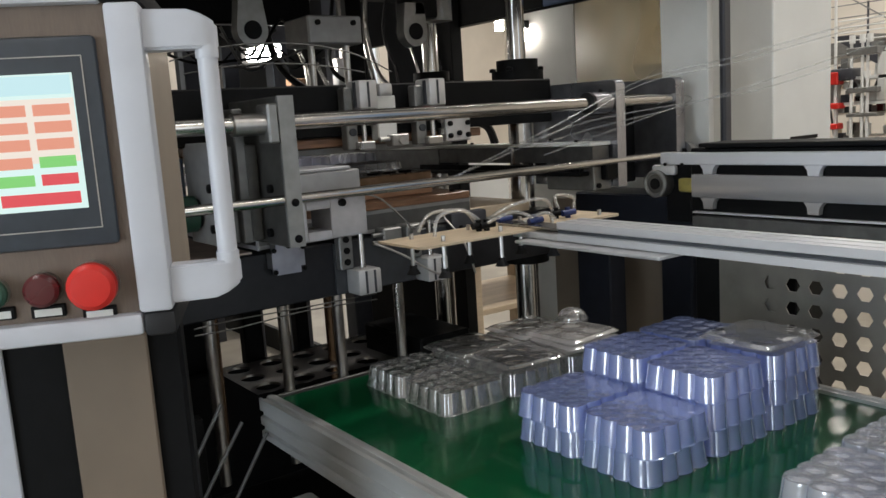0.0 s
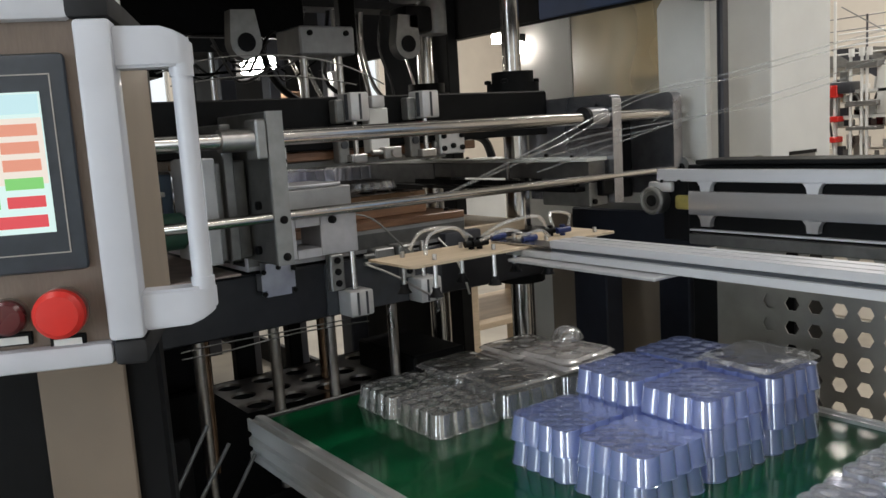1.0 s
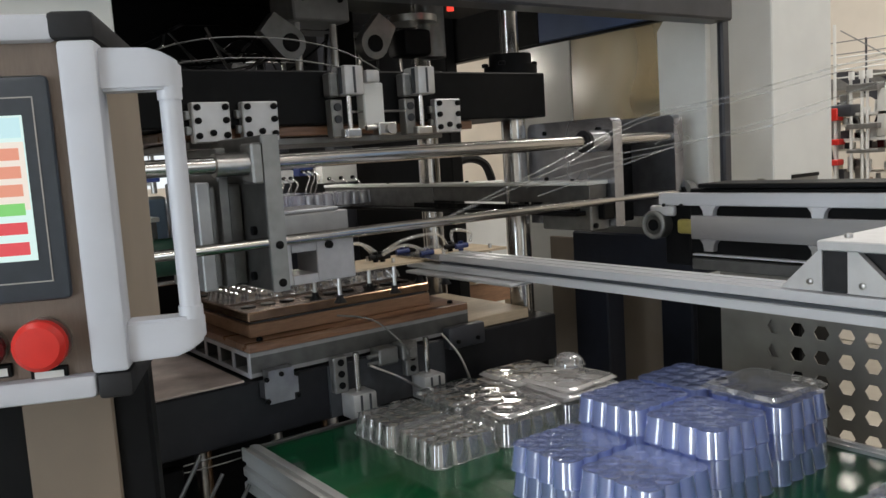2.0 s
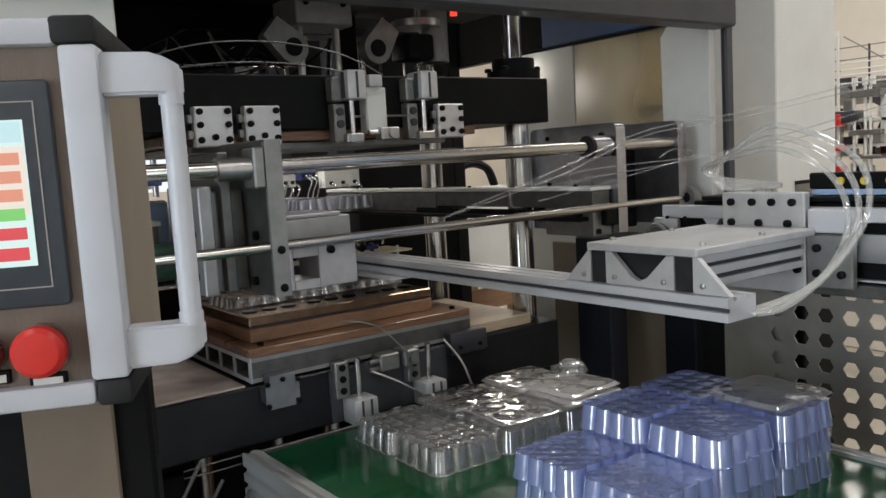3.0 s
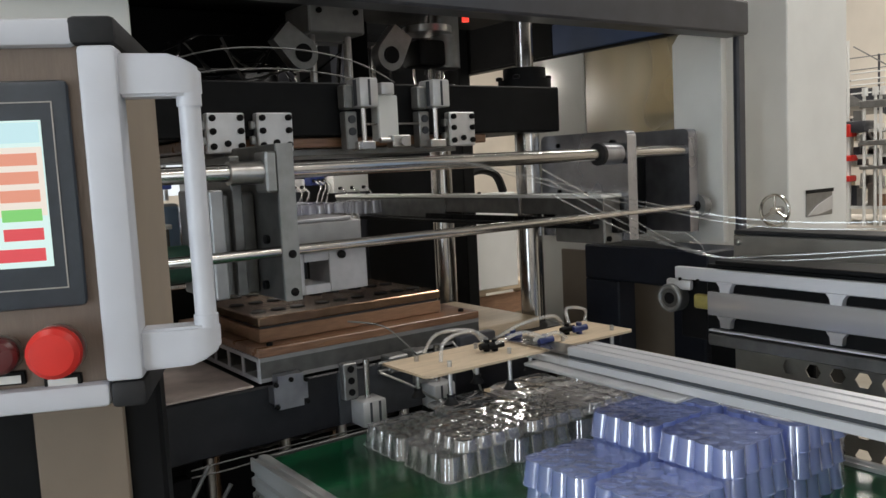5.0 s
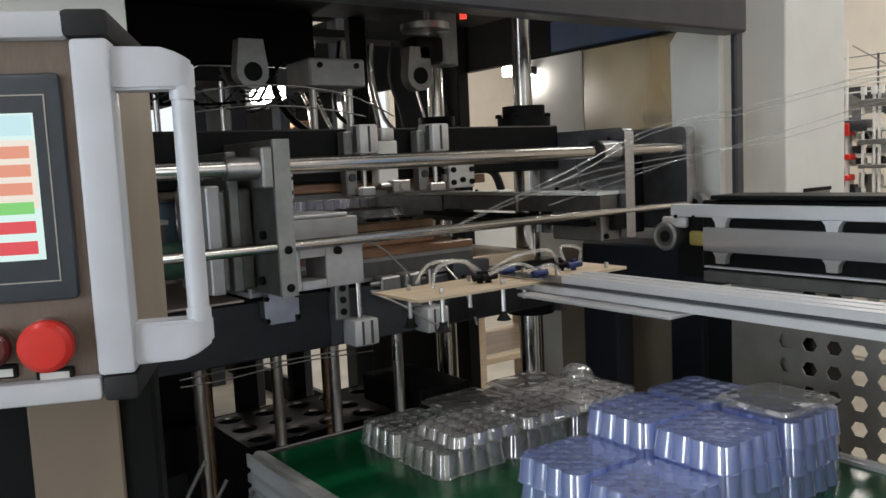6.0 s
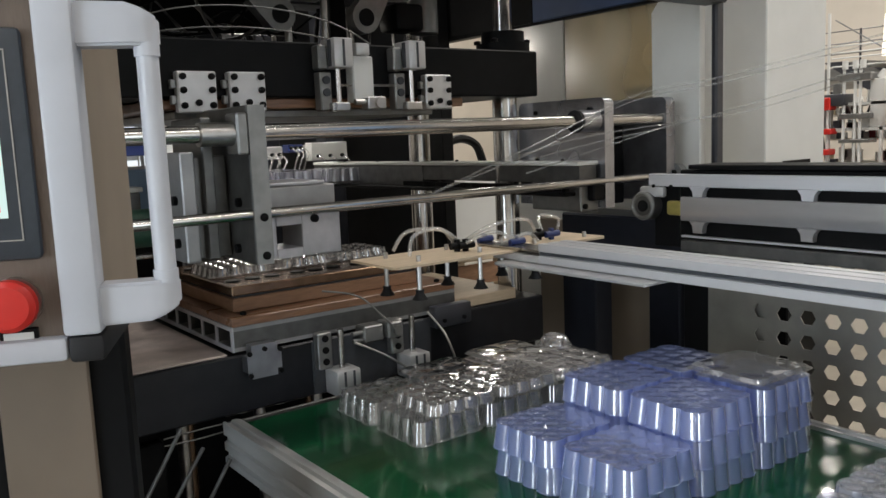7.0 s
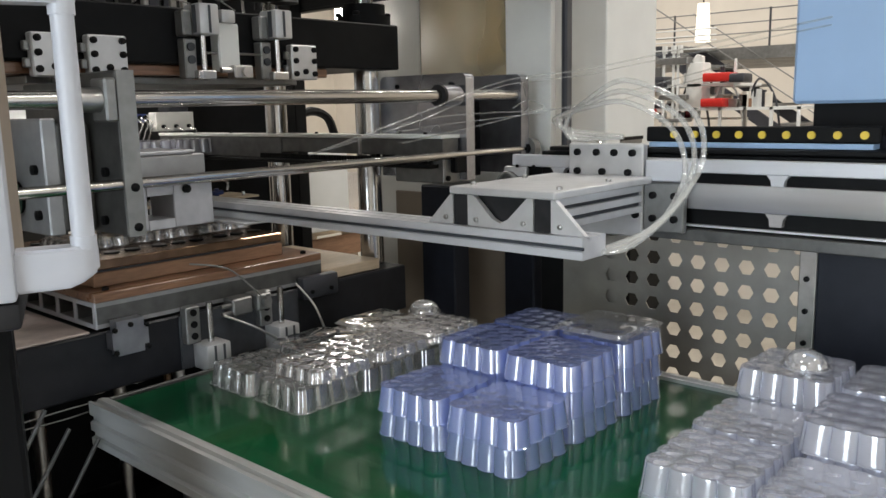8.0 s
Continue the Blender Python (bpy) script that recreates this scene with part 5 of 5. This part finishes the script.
for k, (x0, x1, z0, z1, m, lab) in enumerate(((1.30, 1.46, 1.40, 1.475, WHITE, "white valve terminal with small ports"), (1.50, 1.60, 1.415, 1.47, ALUW, "pale valve terminal with small ports"),
                                             (1.63, 1.70, 1.44, 1.475, BLUE, "blue valve terminal with small ports"), (1.74, 1.92, 1.40, 1.48, WHITE, "white valve terminal with small ports"))):
    e = thing("valve_terminal", lab, "valve block", (0, 3.25, 0), 0, "valve terminals")
    part("body", bx(bm_new(), x0, x1, 0.0, 0.06, z0, z1, 0.003), m, e)
    for q in range(3):
        xx = x0 + (x1 - x0) * (q + 0.5) / 3
        part("port", cy(bm_new(), (xx, 0.0, z0 + 0.02), (xx, -0.012, z0 + 0.02), 0.008, seg=10), BLACK, e)
        part("hose", sweep(bm_new(), [(xx, -0.01, z0 + 0.02), (xx + 0.01, -0.05, z0 - 0.005), (xx - 0.01, -0.06, z0 - 0.04), (xx, -0.02, z0 - 0.075)], 0.004, 6, 4), HOSE, e)
    part("hanger", bx(bm_new(), (x0 + x1) / 2 - 0.01, (x0 + x1) / 2 + 0.01, 0.06, 0.36, z1 - 0.03, z1 - 0.01), STEEL, e)
random.seed(5)
for k in range(7):
    e = thing("formed_tray", "clear formed plastic tray on the web in the machine", "tray", (1.05 + 0.2 * (k % 4), 2.86 + 0.2 * (k // 4), 1.327), 0, "formed trays")
    part("side_wall", hazy_me[0], None, e)
    part("top_skin", hazy_me[1], None, e)
wl2 = thing("work_lamp", "small glowing work lamp beside the machine", "lamp", (2.57, 3.0, 1.92))
part("bulb", cy(bm_new(), (0, 0, -0.03), (0, 0, 0.03), 0.021, seg=14), WORKLAMP, wl2)
part("cord", cy(bm_new(), (0, 0, 0.03), (0, 0, HZ - 1.92), 0.006, seg=6), BLACK, wl2)
wl3 = thing("work_lamp", "slim glowing tube lamp behind the machine side door", "lamp", (2.172, 2.395, 1.82))
part("bulb", cy(bm_new(), (0, 0, -0.045), (0, 0, 0.0), 0.010, seg=12), WORKLAMP, wl3)
part("holder", bx(bm_new(), -0.006, 0.028, -0.006, 0.006, 0.0005, 0.03), BLACK, wl3)
wb = thing("work_bench", "tan wooden work bench with shelf beside the machine", "bench", (2.35, 3.05, 0))
part("top", bx(bm_new(), 0.0, 1.6, 0.0, 0.7, 0.88, 0.92, 0.004), PLY, wb)
for xx in (0.02, 0.8, 1.5):
    for yy in (0.03, 0.6):
        part("leg", bx(bm_new(), xx, xx + 0.07, yy, yy + 0.07, 0.0, 0.88, 0.003), PLY, wb)
part("shelf", bx(bm_new(), 0.02, 1.55, 0.05, 0.65, 0.50, 0.53, 0.003), PLY, wb)
part("apron", bx(bm_new(), 0.02, 1.55, 0.02, 0.04, 0.76, 0.86, 0.002), MDF, wb)
bt = thing("bench_box", "white carton standing on the bench", "box", (2.48, 3.15, 0.92))
part("body", bx(bm_new(), 0, 0.16, 0, 0.2, 0.0, 0.36, 0.006), WHITE, bt)
part("lid", bx(bm_new(), -0.005, 0.165, -0.005, 0.205, 0.36, 0.39, 0.004), WHITE, bt)
hold = thing("clear_sample_box", "clear plastic sample box standing on the bench", "box", (2.68, 3.15, 0.92))
bm = bm_new()
prism(bm, [(0.0, 0.0), (0.22, 0.0), (0.18, 0.24), (0.04, 0.24)], "y", 0.0, 0.16)
part("body", bm, CLEAR, hold)
dome = thing("hose_arch", "black arched hose guard behind the press", "hose guard", (2.36, 2.98, 1.36))
part("arch", sweep(bm_new(), [(-0.13, 0, 0.0), (-0.09, 0, 0.08), (0.0, 0, 0.11), (0.09, 0, 0.08), (0.13, 0, 0.0)], 0.02, 8, 6), BLACK, dome)
part("base", bx(bm_new(), -0.16, 0.16, -0.05, 0.05, -0.44, 0.0, 0.004), WHITE, dome)
mot = thing("small_motor", "small dark green motor on the slide bracket", "motor", (0.56, 1.80, 1.31))
part("housing", cy(bm_new(), (-0.09, 0, 0), (0.03, 0, 0), 0.042, seg=22), GREEN, mot)
part("end_cap", cy(bm_new(), (0.03, 0, 0), (0.045, 0, 0), 0.034, seg=22), BLACK, mot)
gbx = thing("junction_box", "pale blue-grey junction box behind the slide bracket", "box", (0.46, 1.95, 1.33))
part("body", bx(bm_new(), 0.0, 0.17, 0, 0.05, 0.0, 0.11, 0.006), HANDLE, gbx)
part("cover", bx(bm_new(), 0.005, 0.165, -0.008, -0.001, 0.006, 0.104, 0.004), SKY, gbx)
wl = thing("work_lamp", "small glowing work lamp inside the machine", "lamp", (1.42, 3.02, 1.81))
part("bulb", bx(bm_new(), -0.05, 0.015, -0.015, 0.20, -0.035, 0.02, 0.012, 3), WORKLAMP, wl)
part("holder", bx(bm_new(), -0.07, 0.04, 0.201, 0.23, -0.06, 0.20, 0.004), BLACK, wl)
part("arm", bx(bm_new(), -0.03, 0.0, 0.231, 0.50, 0.18, 0.20, 0.002), BLACK, wl)
wr = thing("warning_light", "small red indicator light on the press crown", "indicator", (1.475, 1.90, 1.915))
part("lens", cy(bm_new(), (0, 0, -0.012), (0, 0, 0.012), 0.010, seg=14), glow("red_indicator", (0.9, 0.05, 0.03), 1.5), wr)
part("socket", cy(bm_new(), (0, 0, 0.012), (0, 0, 0.11), 0.013, seg=14), BLACK, wr)

random.seed(33)
solid("pipe_bar", bx(bm_new(), 1.3, 2.139, 2.86, 3.0, 2.0, 2.03), BLACK, "black pipe bar fixed to the machine pillar", "bar")
for k in range(9):
    x = 1.36 + 0.09 * k + random.uniform(-0.02, 0.02)
    y = random.uniform(2.9, 2.97)
    z = random.uniform(1.62, 1.74)
    solid("air_pipe", sweep(bm_new(), [(x, y, 2.02), (x + random.uniform(-0.03, 0.03), y, 1.86), (x + random.uniform(-0.05, 0.05), y - 0.04, z), (x + random.uniform(-0.12, 0.12), y - 0.10, z - 0.09)], random.choice((0.006, 0.009, 0.014)), 8, 6),
          random.choice((STEEL, BLACK, HOSE, RUBBER)), "thin air pipe hanging above the press station", "pipe", group="air pipes")
hb = thing("hanging_valve_block", "pale valve block hanging among pipes above the press", "valve block", (1.66, 2.9, 1.70))
part("body", bx(bm_new(), -0.04, 0.03, 0, 0.05, -0.05, 0.06, 0.006, 2), ALUW, hb)
part("tan_cap", bx(bm_new(), -0.20, -0.10, 0.1, 0.15, -0.04, -0.01, 0.003), MDF, hb, "tan cap")
part("hanger", bx(bm_new(), -0.01, 0.01, 0.01, 0.03, 0.06, 0.32), STEEL, hb)

# ---- far side of the hall ----
far = thing("far_machine", "white and red processing machine with glass tubes and posts", "machine", (5.6, 1.6, 0))
part("bed", bx(bm_new(), 0, 0.9, 0.0, 3.0, 0.5, 0.95, 0.01), WALL, far)
part("plinth", bx(bm_new(), 0.05, 0.85, 0.05, 2.95, 0.0, 0.5, 0.01), WALL, far)
random.seed(21)
for zz, y0, y1 in ((1.06, 0.1, 2.9), (1.41, 0.3, 1.6), (1.58, 0.75, 1.45)):
    part("shelf_rail", bx(bm_new(), 0.0, 0.5, y0, y1, zz, zz + 0.02), WHITE, far)
for k in range(16):
    yy = 0.12 + 0.18 * k
    part("post", bx(bm_new(), 0.0, 0.02, yy, yy + 0.02, 0.95, 1.43), WHITE if k % 3 else STEEL, far)
part("tower", bx(bm_new(), 0.0, 0.14, 0.98, 1.11, 1.43, 1.75, 0.012, 2), WHITE, far, "white upright housing")
part("tower_cap", cy(bm_new(), (0.07, 1.05, 1.75), (0.07, 1.03, 1.80), 0.05, 0.03, seg=14), WHITE, far)
for y0, y1, z0, z1, m in ((0.76, 0.96, 1.61, 1.67, RED), (0.80, 0.97, 1.435, 1.495, RED), (0.66, 0.77, 1.60, 1.66, CHAR), (0.82, 1.0, 1.09, 1.16, RED), (0.4, 0.8, 1.085, 1.13, DARKRED), (1.25, 1.40, 1.58, 1.66, CHAR)):
    part("drive_unit", bx(bm_new(), -0.06, 0.10, y0, y1, z0, z1, 0.012, 2), m, far, "red drive unit" if m is RED else "dark drive unit")
for k in range(95):
    yy = random.uniform(0.25, 2.7)
    zz = random.choice((1.08, 1.08, 1.43, 1.43, 1.60)) if 0.5 < yy < 1.6 else 1.08
    w, hh = random.uniform(0.015, 0.05), random.uniform(0.05, 0.17)
    m = random.choice((WHITE, WHITE, WHITE, WALL, STEEL, CHAR, GREY, RED if k % 3 == 0 else WHITE, MDF))
    bm = bm_new()
    if k % 2:
        cy(bm, (0.12, yy, zz), (0.12, yy, zz + hh), w * 0.6, w * random.uniform(0.3, 0.6), seg=10)
    else:
        bx(bm, 0.03, 0.03 + w, yy, yy + w * 1.4, zz, zz + hh, 0.003)
    part("fitting", bm, m, far)
for k in range(5):
    part("tube", sweep(bm_new(), [(0.1, 0.45 + 0.25 * k, 1.2), (0.08, 0.5 + 0.25 * k, 1.5), (0.1, 0.62 + 0.25 * k, 1.62), (0.1, 0.7 + 0.25 * k, 1.42)], 0.008, 8, 6), WHITE if k % 2 else CHAR, far)
# rack of carriers on white posts, with red clamps
for yy in (1.155, 1.19, 1.265, 1.375):
    part("rack_post", cy(bm_new(), (-0.03, yy, 0.95), (-0.03, yy, 2.2 if yy > 1.3 else 1.82), 0.010, seg=10), WHITE, far, "white rack post")
for zz, t in ((1.74, 0.05), (1.49, 0.035), (1.33, 0.025)):
    part("carrier", bx(bm_new(), -0.05, 0.06, 1.08, 1.29, zz, zz + t, 0.004), GREY, far, "grey carrier plate")
for y0, y1, z0, z1 in ((1.34, 1.43, 1.555, 1.64), (1.33, 1.43, 1.39, 1.43), (1.34, 1.43, 1.25, 1.29)):
    part("red_clamp", bx(bm_new(), -0.07, 0.02, y0, y1, z0, z1, 0.006), RED, far, "red clamp")
for yy in (1.14, 1.19, 1.26):
    part("post_cap", cy(bm_new(), (-0.03, yy, 1.82), (-0.03, yy, 1.875), 0.019, seg=12), WHITE, far)
for zz in (1.845, 1.90, 1.935, 1.98):
    part("thin_rail", cy(bm_new(), (0.02, 0.9, zz), (0.02, 1.38, zz), 0.005, seg=8), WHITE, far)
random.seed(77)
for k in range(70):
    yy, zz = random.uniform(0.85, 1.5), random.choice((1.08, 1.2, 1.355, 1.43, 1.525, 1.6))
    w, hh = random.uniform(0.015, 0.045), random.uniform(0.03, 0.10)
    part("fitting", bx(bm_new(), 0.22, 0.22 + w, yy, yy + w * 1.5, zz, zz + hh, 0.003), random.choice((WHITE, WHITE, WALL, GREY, CHAR, STEEL, PLY, DARKRED)), far)
for zz in (1.07, 1.19, 1.345, 1.42, 1.515, 1.59):
    part("shelf_rail", bx(bm_new(), 0.2, 0.4, 0.8, 1.55, zz - 0.004, zz + 0.008), WALL, far)
pend = thing("pendant_lamp", "white glowing pendant lamp hanging in the far bay", "lamp", (6.44, 2.97, 1.95))
part("shade", cy(bm_new(), (0, 0, 0.0), (0, 0, 0.30), 0.06, 0.045, seg=18), PENDANT, pend)
part("cord", cy(bm_new(), (0, 0, 0.30), (0, 0, HZ - 1.95), 0.006, seg=6), BLACK, pend)
low = thing("low_black_cabinet", "low black cabinet beside the machine frame", "cabinet", (2.25, 1.30, 0))
part("body", bx(bm_new(), 0.0, 0.22, 0.0, 0.17, 0.0, 1.10, 0.005), BLACK, low)
part("edge_profile", bx(bm_new(), -0.012, -0.001, 0.13, 0.15, 0.0, 1.10, 0.002), GREY, low, "pale edge profile")
part("top", bx(bm_new(), -0.01, 0.23, -0.01, 0.18, 1.10, 1.12, 0.003), CHAR, low)
mez = thing("mezzanine", "steel mezzanine with thin railing and stair", "mezzanine", (8.2, -2.0, 0))
part("deck", bx(bm_new(), 0, 2.5, 0, 9.0, 1.88, 2.0), GREY, mez)
for k in range(9):
    part("rail_post", cy(bm_new(), (0.05, 0.1 + k, 2.0), (0.05, 0.1 + k, 2.37), 0.011, seg=8), CHAR, mez)
for zz in (2.14, 2.24, 2.36):
    part("rail", cy(bm_new(), (0.05, 0.1, zz), (0.05, 9.0, zz), 0.006, seg=8), GREY, mez)
for k in range(3):
    part("column", bx(bm_new(), 0.3, 0.42, 0.2 + 4.2 * k, 0.32 + 4.2 * k, 0, 1.88), CHAR, mez)
# stair leading down along the deck, with two thin handrails
for xx in (-0.9, -0.05):
    bm = bm_new()
    prism(bm, [(5.95, 2.0), (5.75, 2.0), (2.75, 0.0), (2.95, 0.0)], "x", xx, xx + 0.03)
    part("stair_stringer", bm, CHAR, mez)
    for up in (0.36,):
        part("stair_rail", cy(bm_new(), (xx, 2.85, up), (xx, 5.85, 2.0 + up), 0.006, seg=8), GREY, mez)
for k in range(11):
    part("stair_tread", bx(bm_new(), -0.87, -0.05, 2.85 + 0.272 * k, 3.1 + 0.272 * k, 0.15 + 0.1815 * k, 0.175 + 0.1815 * k), GREY, mez)


# ---- what moves ----
LIFT, DROP, TRAVEL, LOWER = 0.21, 0.13, 0.87, 0.205
PRESS = [(0.0, 1.0), (0.9, 1.0), (1.0, 0.95), (1.1, 0.5), (1.2, 0.08), (1.3, 0.0), (4.9, 0.0), (5.0, 0.05), (5.25, 0.6), (5.5, 1.0), (6.2, 1.0), (6.3, 0.97), (6.4, 0.72), (6.5, 0.25), (6.6, 0.02), (6.7, 0.0), (8.0, 0.0)]
ARM = [(0.0, 1.0), (1.7, 1.0), (1.8, 0.97), (2.0, 0.55), (2.2, 0.07), (2.35, 0.0), (3.35, 0.0), (3.4, 0.10), (3.5, 0.26), (3.6, 0.56), (3.7, 0.87), (3.8, 1.0), (7.0, 1.0), (7.1, 0.88), (7.2, 0.60), (7.3, 0.31), (7.4, 0.07), (7.5, 0.0), (8.0, 0.0)]
DOWN = [(0.0, 0.0), (2.2, 0.0), (2.5, 0.07), (3.2, 0.07), (3.4, 0.0), (3.95, 0.0), (4.05, 0.04), (4.1, 0.2), (4.2, 0.66), (4.3, 0.92), (4.4, 1.0), (4.8, 1.0), (4.9, 0.93), (5.1, 0.4), (5.3, 0.04), (5.4, 0.0), (7.4, 0.0), (7.6, 0.06), (7.8, 0.09), (8.0, 0.09)]


def level(rows, t):
    for (a, u), (b, v) in zip(rows, rows[1:]):
        if a <= t <= b:
            return u + (v - u) * (t - a) / (b - a)
    return rows[-1][1]


def motions():
    walk(LO, [(t, pose(0, 0, LIFT * k)) for t, k in PRESS])
    walk(UP, [(t, pose(0, 0, -DROP * k)) for t, k in PRESS])
    walk(drive, [(t, pose(0, 0, -0.165 * k)) for t, k in PRESS])
    for c in CABLES:
        walk(c, [(t, pose(0, 0, -0.10 * k)) for t, k in PRESS])
    # the toggle links swing upright as the press closes
    for e, (x0, z0), (x1, z1), turn in ((LINKS[0], (1.045, 1.825), (0.895, 1.758), 50), (LINKS[1], (1.315, 1.83), (1.428, 1.76), -35)):
        walk(e, [(t, pose(x0 + (x1 - x0) * k, 2.08, z0 + (z1 - z0) * k, 0, turn * k, 0)) for t, k in PRESS])
    walk(gantry, [(t, pose(0, 0, -LOWER * k)) for t, k in DOWN])
    walk(car, [(t, pose(0, -TRAVEL * k, 0)) for t, k in ARM])
    walk(bundle, [(t, pose(O.x, O.y, O.z - 0.24 * k, 0, 50 * k, 0)) for t, k in DOWN])
    # the sheet rides the lower mould, then the suction board, then stays on the stack
    a = []
    for t in (0.0, 0.9, 1.0, 1.1, 1.2, 1.3, 3.3, 3.4, 3.5, 3.6, 3.7, 3.8, 3.95, 4.05, 4.1, 4.2, 4.3, 4.4, 4.6, 8.0):
        y = 2.145 + 0.12 * min(1, max(0, (t - 3.4) * 3)) - TRAVEL * level(ARM, min(t, 4.4)) if 3.35 <= t else 2.145
        z = 1.166 + LIFT * level(PRESS, t) if t < 3.35 else 1.166 - LOWER * level(DOWN, min(t, 4.4)) - (0.022 if t > 4.5 else 0.0)
        x = 1.075 + (0.16 if t >= 3.5 else 0.0) * min(1, max(0, (t - 3.4) * 3))
        a.append((t, pose(x, y, z)))
    walk(sheet_a, a)
    b = [(0.0, pose(1.075, 3.2, 1.36)), (4.6, pose(1.075, 3.2, 1.36)), (4.8, pose(1.075, 2.9, 1.36)), (5.1, pose(1.075, 2.25, 1.36)), (5.3, pose(1.075, 2.145, 1.36)), (5.5, pose(1.075, 2.145, 1.166 + LIFT))]
    b += [(t, pose(1.075, 2.145, 1.166 + LIFT * level(PRESS, t))) for t in (6.2, 6.3, 6.4, 6.5, 6.6, 6.7, 7.05, 8.0)]
    walk(sheet_b, b)


motions()
